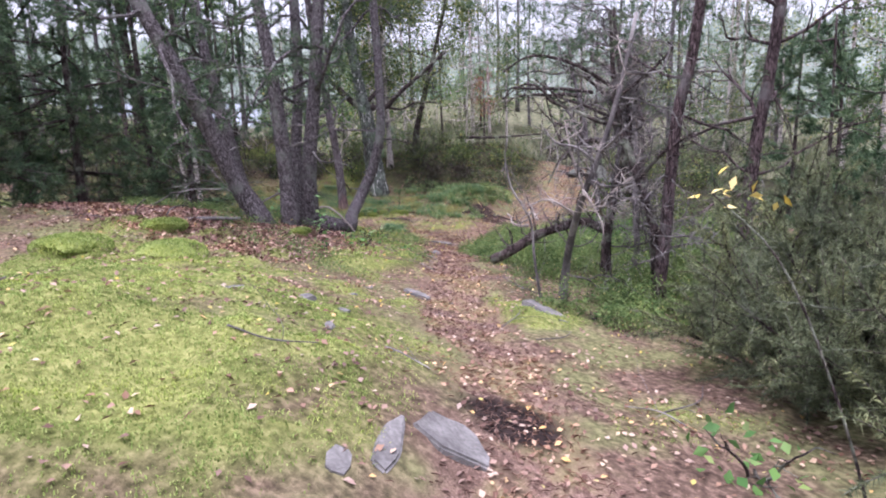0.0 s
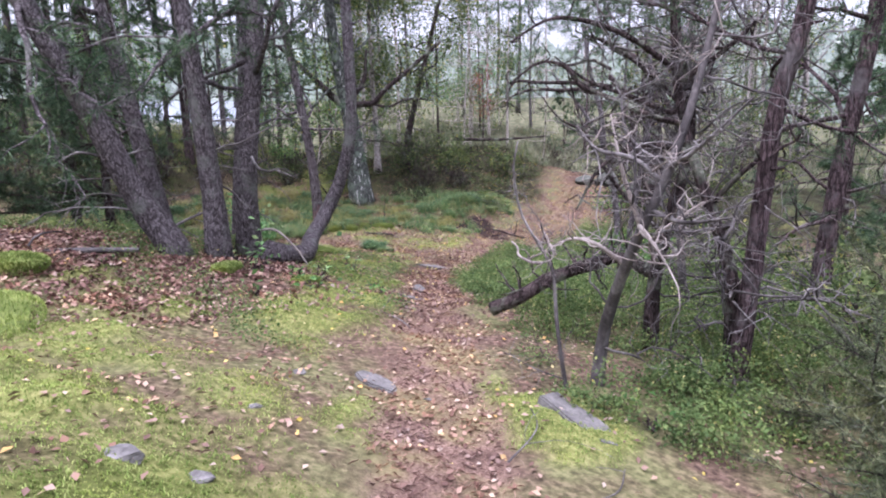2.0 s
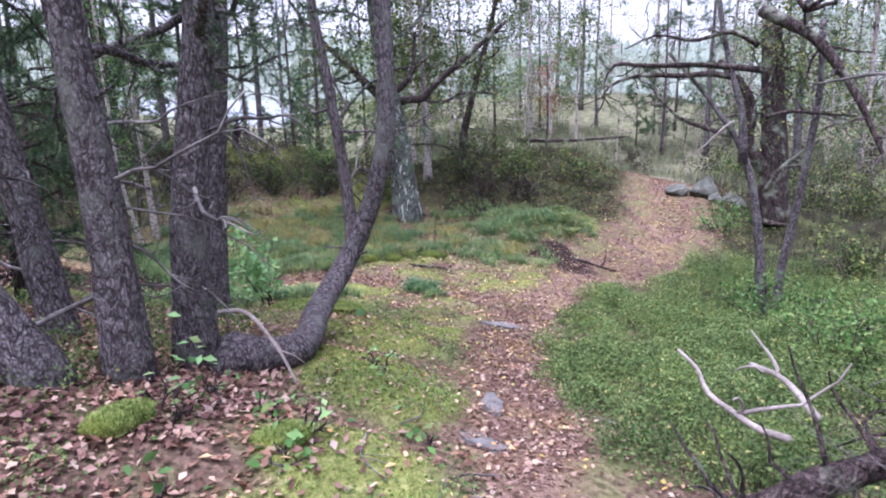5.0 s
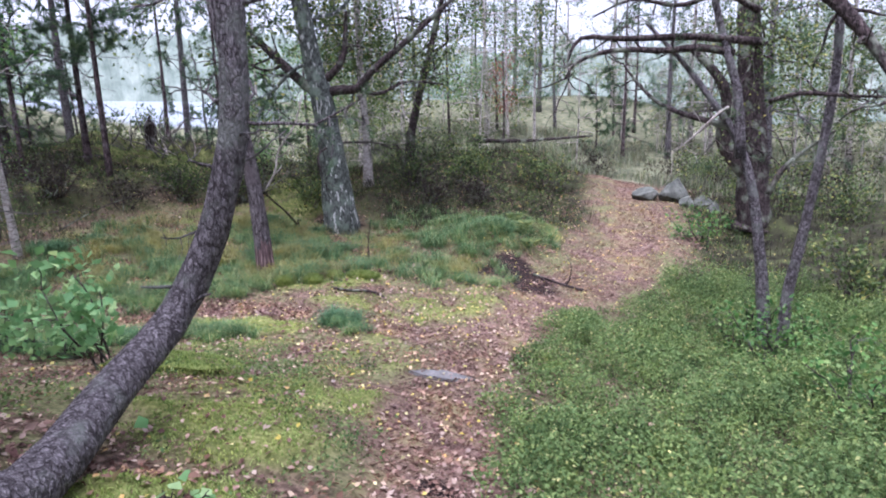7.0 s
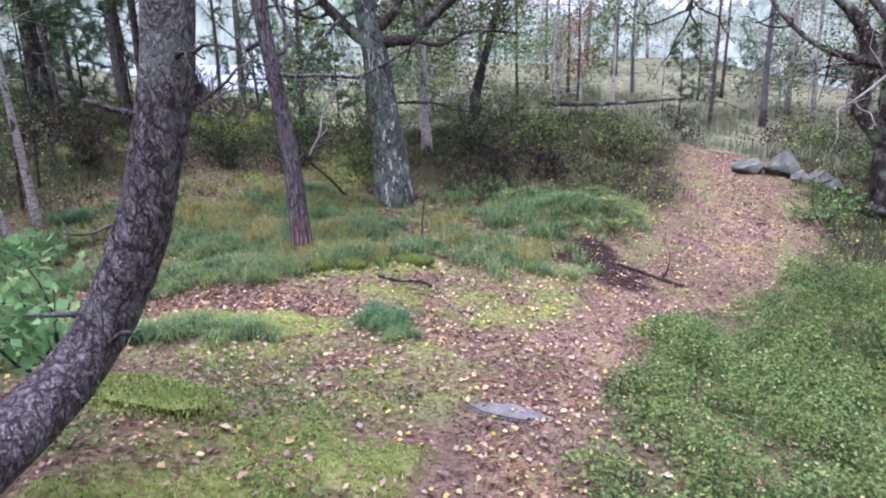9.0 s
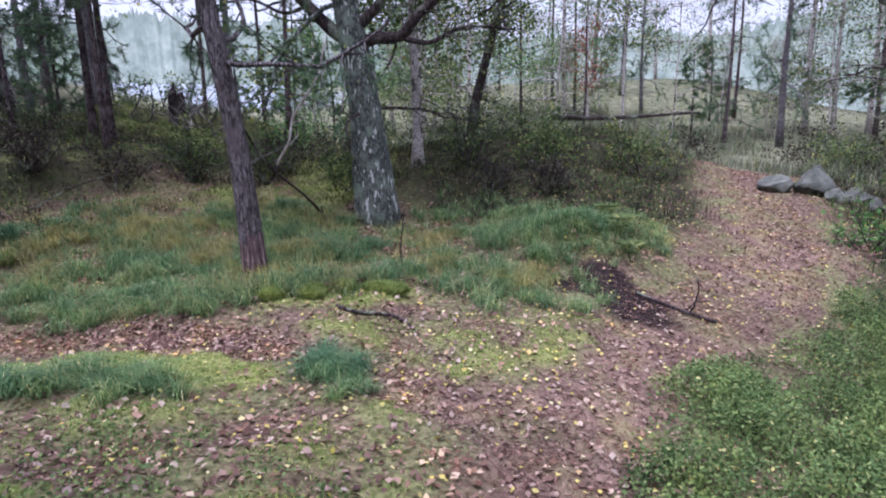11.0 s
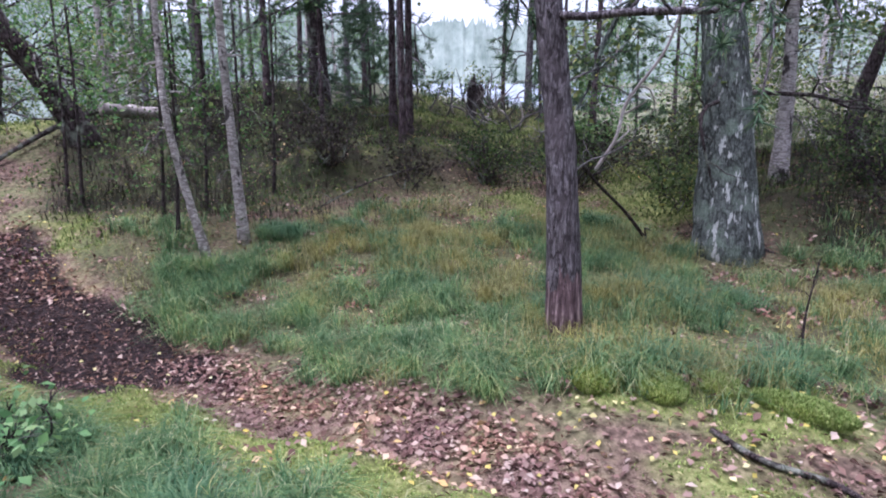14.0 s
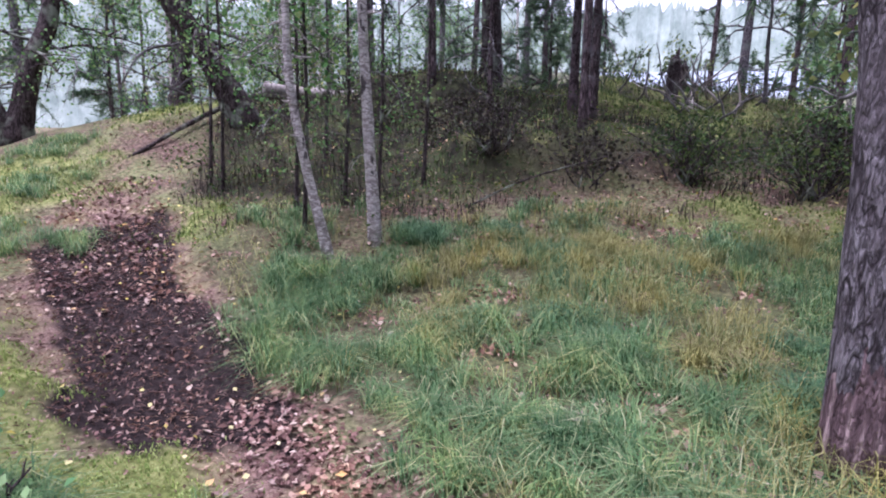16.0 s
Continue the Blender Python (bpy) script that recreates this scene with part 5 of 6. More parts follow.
# ---- fallen wood ----
def stick(name, points, r0, r1, mat, label, seed, twigs=5, category="branch", seg=9):
    rs = np.random.default_rng(seed)
    root = thing(name, points[0], label, category)
    g = Geo()
    line = spline(points, 20)
    tube(g, line, [r0, (r0 + r1) / 2, r1], seg, 0.08 if r0 < 0.04 else 0.16, rs)
    part("stem", g, mat, root)
    for _ in range(twigs):
        t = Geo()
        k = rs.integers(4, 19)
        tube(t, crooked(line[k], rs.normal(size=3) + np.array([0, 0, 0.5]), rs.uniform(0.2, 0.55), rs, 0.5, 0, 6), [min(r1 * 0.7, 0.013), min(r1 * 0.2, 0.004)], 5)
        part("twig", t, mat, root)
    return root


def on_ground(x, y, up=0.0):
    return (x, y, ground_z(x, y) + up)


stick("fallen_log", [(-5.9, 23.7, 1.95), (-4.4, 24.2, 1.9), (-2.5, 24.9, 2.0)], 0.07, 0.03, DARK_BARK, "dark fallen log lying across the far slope", 301, 7, "log")
stick("dead_log", [(2.26, 8.1, 0.45), (2.53, 8.1, 0.6), (2.79, 8.2, 0.78), (3.08, 8.4, 0.88), (3.29, 8.55, 0.94), (3.62, 8.45, 0.85)], 0.062, 0.055, DARK_BARK, "fallen grey dead trunk with a broken charred end", 302, 26, "log")
stick("fallen_branch", [(-0.45, 6.5, 1.1), (-0.8, 6.15, 1.13), (-1.4, 5.65, 1.12), (-1.9, 5.3, 1.15)], 0.022, 0.035, DEAD_WOOD, "long grey barkless branch lying by the pines", 303, 3)
stick("broken_branch", [(0.22, 7.93, 0.74), (0.02, 7.98, 0.9), (-0.28, 8.02, 1.06), (-0.5, 7.95, 1.05)], 0.008, 0.016, PALE_WOOD, "pale broken branch leaning on the bent trunk", 304, 2)
stick("dead_branch", [(2.1, 9.01, 0.93), (2.23, 8.83, 0.91), (2.31, 8.65, 0.87), (2.44, 8.5, 0.86), (2.56, 8.36, 0.87), (2.67, 8.29, 0.89)], 0.009, 0.017, PALE_WOOD, "pale dead branch reaching over the bilberry shrubs", 305, 2)
stick("dead_branch", [(2.47, 8.87, 0.97), (2.59, 8.7, 1.0), (2.67, 8.55, 1.0), (2.76, 8.39, 0.96)], 0.01, 0.018, PALE_WOOD, "pale dead branch with splintered ends", 306, 2)
stick("hanging_branch", [(-5.12, 15.5, 2.8), (-5.2, 15.36, 2.3), (-5.42, 15.15, 1.85), (-5.44, 15.05, 1.5), (-5.58, 14.95, 1.2)], 0.011, 0.02, PALE_WOOD, "broken pale branch hanging from the old birch", 307, 4)
stick("dead_branch", [(-4.9, 13.9, 1.75), (-5.3, 14.6, 1.2), (-5.6, 15.4, 0.75), (-5.7, 15.9, 0.35)], 0.012, 0.02, DARK_BARK, "dark thin branch leaning in the grass", 308, 3)
stick("dead_branch", [(-14.0, 10.6, 1.95), (-12.6, 10.2, 1.75), (-11.6, 9.6, 1.35), (-10.8, 9.0, 0.9)], 0.05, 0.025, DARK_BARK, "long dark branch hanging down to the trail", 309, 6)
stick("fallen_log", [(-12.2, 10.6, 1.9), (-12.6, 11.4, 1.85), (-13.2, 12.4, 1.9)], 0.11, 0.09, PALE_WOOD, "pale barkless log behind the leaning tree", 310, 3, "log")
stick("dead_branch", [(-8.5, 12.9, 0.55), (-8.2, 13.5, 0.9), (-7.9, 14.2, 1.15)], 0.012, 0.008, DARK_BARK, "thin dark branch poking from the undergrowth", 311, 4)
stick("sprig", [(-3.28, 14.74, 0.02), (-3.29, 14.73, 0.35), (-3.26, 14.76, 0.75)], 0.012, 0.004, DARK_BARK, "single thin dark stem standing in the grass", 312, 4, "stem")
stick("root", [on_ground(-2.9, 13.35, 0.0), on_ground(-2.6, 13.3, 0.03), on_ground(-2.3, 13.45, 0.02), on_ground(-2.0, 13.4, -0.02)], 0.018, 0.012, DARK_BARK, "dark root showing through the moss", 313, 0, "root")
stick("dead_branch", [on_ground(-0.2, 15.8, 0.02), on_ground(-0.6, 15.75, 0.05), on_ground(-1.0, 15.85, 0.02)], 0.02, 0.015, DARK_BARK, "short dark branch lying on the mud", 314, 2)
for n in range(18):
    x, y = rng.uniform(-1.5, 5.5), rng.uniform(2.2, 9.5)
    a, ln = rng.uniform(0, 6.28), rng.uniform(0.25, 0.7)
    stick("twig", [on_ground(x, y, 0.015), on_ground(x + ln * 0.5 * np.cos(a), y + ln * 0.5 * np.sin(a), 0.03), on_ground(x + ln * np.cos(a + 0.3), y + ln * np.sin(a + 0.3), 0.015)], 0.006, 0.003, DEAD_WOOD, "thin bare twig lying on the moss", 320 + n, 2, "twig", 5)


def stump(x, y, h, r, seed):
    """A snapped stump with splinters."""
    rs = np.random.default_rng(seed)
    z = ground_z(x, y)
    root = thing("broken_stump", (x, y, z), "dark snapped tree stump on the rise", "stump")
    g = Geo()
    tube(g, spline([(x, y, z - 0.1), (x, y, z + h * 0.5), (x + 0.03, y, z + h * 0.75)], 8), [r * 1.3, r], 10, 0.12, rs)
    for _ in range(5):
        a = rs.uniform(0, 6.28)
        p = np.array([x + r * 0.6 * np.cos(a), y + r * 0.6 * np.sin(a), z + h * 0.7])
        tube(g, [p, p + [0, 0, h * 0.15], p + [0.02, 0, h * rs.uniform(0.2, 0.4)]], [r * 0.35, r * 0.04], 5)
    part("trunk", g, DARK_BARK, root)


stump(-11.85, 17.25, 0.95, 0.09, 351)
stump(-12.6, 17.9, 0.6, 0.08, 352)
brush = thing("brush_pile", (-11.6, 17.6, ground_z(-11.6, 17.6)), "heap of pale dead branches and twigs", "brush pile")
for n in range(30):
    g = Geo()
    x, y = -11.6 + rng.normal() * 0.8, 17.6 + rng.normal() * 0.5
    tube(g, crooked(on_ground(x, y), [rng.normal() * 0.5, rng.normal() * 0.5, rng.uniform(0.3, 1)], rng.uniform(0.6, 1.4), rng, 0.3, 0, 6), [0.022, 0.006], 5)
    part("twig", g, DEAD_WOOD if n % 2 else PALE_WOOD, brush)
tree("dead_sapling", [(-11.0, 18.4, 1.7), (-11.0, 18.3, 2.8), (-10.9, 18.2, 3.4), (-11.1, 18.1, 4.6)], 0.035, 0.012, DEAD_WOOD, "bare crooked dead sapling on the rise", 355, ring(rng, 8, 0.4, 0.95, 0.4, 0.9, 0.01), (), stub=0, category="sapling")
tree("slender_birch", [(-5.2, 27.4, 1.6), (-5.2, 27.4, 3.6), (-5.15, 27.4, 7.0)], 0.05, 0.03, BIRCH, "thin white birch stem standing in the far clearing", 356, (), ring(rng, 10, 0.5, 0.97, 0.5, 1.2, 0.01), leafy=(14, 0.08, 0.2, BUSH_LEAF), stub=0)


# ---- stones ----
def rock(name, x, y, sx, sy, sz, label, seed, sink=0.5, turn_deg=0.0, mat=None, flat=0.0):
    rs = np.random.default_rng(seed)
    bm = bmesh.new()
    bmesh.ops.create_icosphere(bm, subdivisions=4, radius=1)
    cuts = [(Vector(unit(rs.normal(size=3))), rs.uniform(0.42, 0.72)) for _ in range(14)]
    off = Vector(rs.uniform(-50, 50, 3))
    for v in bm.verts:
        for nrm, d in cuts:
            over = v.co.dot(nrm) - d
            if over > 0:
                v.co -= nrm * over
        v.co *= 1 + 0.08 * noise.noise(v.co * 2.2 + off) + 0.05 * noise.noise(v.co * 6 + off)
        if flat and v.co.z > flat:
            v.co.z = flat + (v.co.z - flat) * 0.15
        v.co = Vector((v.co.x * sx, v.co.y * sy, v.co.z * sz))
    for f in bm.faces:
        f.smooth = True
    me = bpy.data.meshes.new(name)
    bm.to_mesh(me)
    bm.free()
    me.set_sharp_from_angle(angle=radians(22))
    me.materials.append(mat or STONE)
    ob = new(name, me)
    ob.matrix_basis = pose(x, y, ground_z(x, y) + sz * (0.5 - sink), 0, 0, turn_deg)
    return tagged(ob, label, "rock")


def slab(x, y, sx, sy, turn_deg, label, seed, proud=0.02):
    """A flat, angular piece of bedrock, split along straight edges and flush with the ground."""
    rq = np.random.default_rng(seed)
    n = 8
    a = np.sort(np.linspace(0, 2 * np.pi, n, endpoint=False) + rq.uniform(-0.3, 0.3, n))
    far = rq.uniform(0.75, 1.1, n)
    bm = bmesh.new()
    rim = [bm.verts.new((sx * far[k] * math.cos(a[k]), sy * far[k] * math.sin(a[k]), 0)) for k in range(n)]
    face = bm.faces.new(rim)
    grown = bmesh.ops.extrude_face_region(bm, geom=[face])
    up = [v for v in grown["geom"] if isinstance(v, bmesh.types.BMVert)]
    tip_x, tip_y = rq.uniform(-0.05, 0.05, 2)
    for v in up:
        v.co.z += 0.16 + tip_x * v.co.x + tip_y * v.co.y
    bmesh.ops.bevel(bm, geom=list(bm.edges), offset=0.012, segments=2, affect="EDGES")
    bmesh.ops.triangulate(bm, faces=[f for f in bm.faces if len(f.verts) > 4])
    bmesh.ops.subdivide_edges(bm, edges=[e for e in bm.edges if e.calc_length() > 0.08], cuts=3, use_grid_fill=True)
    for v in bm.verts:
        v.co.z += 0.008 * noise.noise(v.co * 9 + Vector((seed, 0, 0)))
    bmesh.ops.recalc_face_normals(bm, faces=bm.faces)
    me = bpy.data.meshes.new("rock_slab")
    bm.to_mesh(me)
    bm.free()
    me.materials.append(STONE)
    ob = new("rock_slab", me)
    e = 0.12
    up_way = Vector((ground_z(x - e, y) - ground_z(x + e, y), ground_z(x, y - e) - ground_z(x, y + e), 2 * e)).normalized()
    m4 = Vector((0, 0, 1)).rotation_difference(up_way).to_matrix().to_4x4() @ Matrix.Rotation(radians(turn_deg), 4, "Z") @ Matrix.Translation((0, 0, proud - 0.16))
    ob.matrix_basis = Matrix.Translation((x, y, ground_z(x, y))) @ m4
    return tagged(ob, label, "rock")


slab(3.5, 6.48, 0.36, 0.15, -35, "flat grey bedrock slab showing through the moss", 401, 0.025)
slab(4.05, 3.42, 0.22, 0.16, 20, "flat grey rock slab bare of moss", 402, 0.025)
slab(3.95, 3.08, 0.07, 0.22, 22, "narrow grey rock edge in the moss", 403, 0.015)
slab(3.88, 2.84, 0.07, 0.11, 20, "grey rock half buried in moss", 404, 0.012)
slab(2.27, 6.19, 0.17, 0.12, 10, "small flat grey stone in the path", 405)
slab(0.85, 9.15, 0.22, 0.10, 120, "flat grey stone lying in the path", 406, 0.03)
slab(1.15, 8.55, 0.2, 0.12, 30, "flat grey stone in the worn path", 407)
slab(-0.42, 11.8, 0.32, 0.10, 35, "thin flat grey stone in the path", 408, 0.03)
for n, (x, y, s) in enumerate([(2.35, 4.4, 0.12), (2.6, 4.55, 0.08), (2.1, 4.0, 0.10), (3.0, 3.9, 0.09), (1.85, 5.9, 0.1), (2.6, 6.25, 0.05), (2.2, 5.2, 0.06)]):
    rock("rock", x, y, s, s * 0.6, s * 0.35, "grey stone showing through the moss", 410 + n, 0.55, 40 * n)
for n, (x, y, sx, sy, sz) in enumerate([(-0.42, 22.3, 0.40, 0.3, 0.32), (0.02, 22.5, 0.48, 0.34, 0.38), (0.42, 22.3, 0.26, 0.22, 0.24), (0.05, 23.15, 0.52, 0.4, 0.5), (0.75, 22.9, 0.4, 0.3, 0.26), (1.0, 22.3, 0.3, 0.26, 0.2)]):
    rock("boulder", x, y, sx, sy, sz, "grey angular boulder of the rock heap beside the path", 420 + n, 0.22, 35 * n, BOULDER)
for n, (x, y, sx, sy, sz) in enumerate([(0.25, 4.95, 0.6, 0.35, 0.13), (-0.4, 4.4, 0.45, 0.35, 0.12), (-1.75, 10.1, 0.6, 0.22, 0.11), (-0.7, 5.6, 0.28, 0.22, 0.1), (0.55, 7.5, 0.17, 0.13, 0.05), (0.05, 7.0, 0.18, 0.13, 0.05), (-3.56, 13.21, 0.24, 0.16, 0.08), (-3.3, 13.43, 0.2, 0.15, 0.07), (-3.13, 13.69, 0.16, 0.12, 0.06), (-2.73, 13.81, 0.26, 0.1, 0.06)]):
    rock("mossy_rock", x, y, sx, sy, sz, "low rock covered with green moss", 430 + n, 0.35, -30 + 25 * n, MOSSY_STONE)
    g, rs = Geo(), np.random.default_rng(440 + n)
    u = unit(rs.normal(size=(4200, 3)) + np.array([0, 0, 0.6]))
    a = radians(-30 + 25 * n)
    p = np.stack([sx * (u[:, 0] * np.cos(a)) - sy * u[:, 1] * np.sin(a), sx * u[:, 0] * np.sin(a) + sy * u[:, 1] * np.cos(a), sz * u[:, 2]], 1) * 0.93 + np.array([x, y, ground_z(x, y) + sz * 0.15])
    blades(g, p, 0.03, 0.003, rs, 0.8)
    single("moss_cushion", g, MOSS_LEAF, (x, y, ground_z(x, y)), "cushion of bright green moss on a rock", "moss", kind="stuff")


# ---- grass, moss and litter ----
def cover(name, geo, mat, label, category):
    return single(name, geo, mat, (0, 0, 0), label, category, kind="stuff")


rs = np.random.default_rng(17)
g = Geo()
blades(g, scatter(520000, -3.4, 6.4, 0.2, 9.2, rs, moss_mask), 0.016, 0.0028, rs, 1.1)
cover("moss", g, MOSS_LEAF, "thick yellow-green moss over the rock knoll", "moss")
g = Geo()
blades(g, scatter(190000, -8.5, 1.5, 8.4, 15.2, rs, moss_mask), 0.022, 0.004, rs, 1.1)
cover("moss", g, MOSS_LEAF, "patches of yellow-green moss in the hollow", "moss")
g = Geo()
blades(g, scatter(130000, -15, -4, 6, 20.5, rs, lambda x, y: moss_mask(x, y) * ((x < -7.5) | (y > 15.5))), 0.05, 0.007, rs, 0.9)
cover("slope_moss", g, SLOPE_MOSS, "dull green moss over the wooded slope", "moss")
g = Geo()
c = scatter(8600, -12.5, -0.4, 7.2, 19, rs, lambda x, y: grass_mask(x, y) * (0.03 + 0.97 * ease((grain(x, y, 0.42, 59) - 0.42) / 0.16)))
pick = np.repeat(c, 24, 0) + np.concatenate([rs.normal(size=(len(c) * 24, 2)) * 0.04, np.zeros((len(c) * 24, 1))], 1)
tall = 0.06 + 0.27 * np.repeat(grain(c[:, 0], c[:, 1], 0.7, 58, 2) ** 1.6, 24)
blades(g, pick, tall, 0.0036, rs, 1.5)
cover("grass", g, GRASS_LEAF, "long drooping green sedge in the hollow", "grass")
g = Geo()
blades(g, scatter(26000, -8.5, -2.5, 11.5, 16, rs, lambda x, y: grass_mask(x, y) * ease((grain(x, y, 0.6, 61) - 0.5) / 0.08)), 0.26, 0.0026, rs, 1.4)
blades(g, scatter(30000, -9.0, -1.2, 10.6, 17.6, rs, lambda x, y: 0.6 * grass_mask(x, y) * ease((grain(x, y, 0.35, 63) - 0.4) / 0.15)), 0.15, 0.0028, rs, 1.7)
cover("dry_grass", g, STRAW, "straw-coloured dry grass among the sedge", "grass")

g = Geo()
c = scatter(9000, -17, 9, 24, 40, rs, lambda x, y: ease((grain(x, y, 1.6, 67) - 0.35) / 0.2) * ease((off_line(x, y, TRAIL) - 0.6) / 0.6))
c = np.repeat(c, 7, 0) + np.concatenate([rs.normal(size=(len(c) * 7, 2)) * 0.12, np.zeros((len(c) * 7, 1))], 1)
blades(g, c, 0.25 + 0.75 * grain(c[:, 0], c[:, 1], 1.2, 68, 2) ** 1.5, 0.008, rs, 0.7)
cover("dry_field_grass", g, FIELD, "tall pale dry grass and brush in the far clearing", "grass")


def tussock(x, y, r, h, n, mat, label, seed):
    rq = np.random.default_rng(seed)
    z = ground_z(x, y)
    root = thing("grass_tussock", (x, y, z), label, "grass", "tussocks of grass")
    heart = rq.integers(0, 9, n)
    at = rq.normal(size=(9, 2)) * r * 0.5
    p = np.stack([x + at[heart, 0] + r * 0.1 * rq.normal(size=n), y + at[heart, 1] + r * 0.1 * rq.normal(size=n), np.zeros(n)], 1)
    p[:, 2] = height(p[:, 0], p[:, 1]) - 0.01
    for k in range(9):
        tg = Geo()
        blades(tg, p[heart == k], h * 0.75, 0.0031, rq, 1.5)
        part("tuft", tg, mat, root)


for n, (x, y, r, h, k, dark) in enumerate([(-2.07, 12.5, 0.25, 0.3, 1300, 1), (-1.72, 12.3, 0.2, 0.17, 500, 0), (-2.92, 11.6, 0.2, 0.22, 600, 0), (-3.4, 11.25, 0.28, 0.22, 500, 0), (-4.0, 10.85, 0.34, 0.28, 800, 0), (-4.9, 10.0, 0.35, 0.3, 700, 0)]):
    tussock(x, y, r, h, k, TUFT_LEAF if dark else GRASS_LEAF, "dense round dark blue-green grass tussock" if dark else "loose tussock of green and straw-coloured grass", 500 + n)
for n, (x, y, r, h, k) in enumerate([(-3.9, 12.75, 0.3, 0.28, 800), (-4.4, 12.5, 0.35, 0.3, 900), (-4.85, 12.15, 0.35, 0.3, 900), (-5.3, 12.0, 0.35, 0.3, 900), (-5.8, 11.65, 0.35, 0.34, 900), (-6.4, 11.35, 0.4, 0.36, 1000), (-7.1, 11.05, 0.4, 0.4, 1100), (-6.0, 12.3, 0.4, 0.32, 900), (-5.3, 13.0, 0.4, 0.35, 900), (-2.2, 14.6, 0.5, 0.3, 900), (-1.4, 15.0, 0.4, 0.25, 700), (-2.6, 16.2, 0.6, 0.4, 1200), (-8.3, 9.0, 0.5, 0.3, 800)]):
    tussock(x, y, r, h, k, GRASS_LEAF, "drooping tussock of green sedge beside the trail", 520 + n)

for n, (x, y) in enumerate([(-3.47, 10.36), (-3.61, 10.66), (-3.6, 11.0), (-3.24, 11.32), (-2.86, 11.44), (-4.27, 10.24), (-4.58, 10.48), (-4.14, 10.88)]):
    tussock(x, y, 0.26, 0.3, 620, TUFT_LEAF if n % 3 == 2 else GRASS_LEAF, "leafy green grass tussock at the edge of the moss", 780 + n)
sward = scatter(400, -8.2, -1.6, 11.2, 17.0, np.random.default_rng(71), grass_mask)[:64]
for n, (x, y, _) in enumerate(sward):
    if math.hypot(x + 4.2, y - 13.48) > 0.3 and math.hypot(x + 5.12, y - 16.43) > 0.5:
        kind_of = n % 5
        tussock(x, y, 0.2 + 0.03 * kind_of, 0.24 + 0.035 * (n % 4), 520, STRAW if kind_of == 3 else TUFT_LEAF if kind_of in (0, 2) else GRASS_LEAF,
                "tussock of straw-coloured dry grass in the hollow" if kind_of == 3 else "drooping blue-green grass tussock in the hollow" if kind_of in (0, 2) else "drooping green grass tussock in the hollow", 700 + n)


g, st = Geo(), Geo()
big = scatter(780, -0.5, 6.6, 6.4, 17.8, rs, berry_zone)
low = scatter(2600, -0.5, 6.6, 6.4, 17.8, rs, berry_zone)
c = np.concatenate([big, low])
edge = 0.45 + 0.55 * ease((off_line(c[:, 0], c[:, 1], TRAIL) - 0.35) / 0.9)
wide = np.concatenate([rs.uniform(0.16, 0.40, len(big)), rs.uniform(0.09, 0.2, len(low))])
tall = edge * np.concatenate([rs.uniform(0.24, 0.56, len(big)), rs.uniform(0.09, 0.22, len(low))]) * (0.72 + 0.28 * (c[:, 1] > 8.6))
count = np.concatenate([(4200 * wide[: len(big)] ** 1.5).astype(int), np.full(len(low), 50)])
many = np.repeat(np.arange(len(c)), count)
u = unit(rs.normal(size=(len(many), 3)) + np.array([0, 0, 0.45]))
u[:, 2] = np.abs(u[:, 2])
u = u * rs.uniform(0.0, 1, (len(u), 1)) ** 0.2 * rs.uniform(0.85, 1.12, (len(u), 1))
p = c[many] + u * np.stack([wide[many], wide[many], tall[many]], 1)
p[:, 2] += 0.05 * (grain(p[:, 0], p[:, 1], 0.12, 78, 2) - 0.5)
leaves(g, p, 0.028, rs, 0.9, 0.6)
c5 = np.repeat(c, 9, 0)
c5[:, :2] += rs.normal(size=(len(c5), 2)) * 0.05
blades(st, c5, np.repeat(tall, 9) * 0.95, 0.0015, rs, 0.6)
bilberry = thing("bilberry_shrubs", (1.5, 12.0, ground_z(1.5, 12.0)), "dense knee-low bilberry shrubs with small green leaves", "shrubs", kind="stuff")
part("foliage", g, BERRY_LEAF, bilberry)
part("stem", st, HEATH, bilberry)
g = Geo()
c = scatter(8200, -2.4, 1.6, 6.0, 11.4, rs, lambda x, y: 0.6 * ease((grain(x, y, 0.5, 79) - 0.5) / 0.12) * (1 - trail_mask(x, y)))
p = np.repeat(c, 9, 0)
leaves(g, p + np.concatenate([rs.normal(size=(len(p), 2)) * 0.05, rs.uniform(0.02, 0.14, (len(p), 1))], 1), 0.024, rs, 0.9, 0.62)
cover("bilberry_seedlings", g, BERRY_LEAF, "scattered low bilberry sprigs on the slope", "shrubs")
g = Geo()


def slope(x, y):
    return ((y > 16.8) | (x < -8.2) | (x < -7.5) & (y > 11.8)) * (1 - trail_mask(x, y)) * (1 - 0.85 * moss_mask(x, y)) * ease((grain(x, y, 1.0, 81) - 0.3) / 0.2) * ease((off_line(x, y, TRAIL) - 0.7) / 1.6)


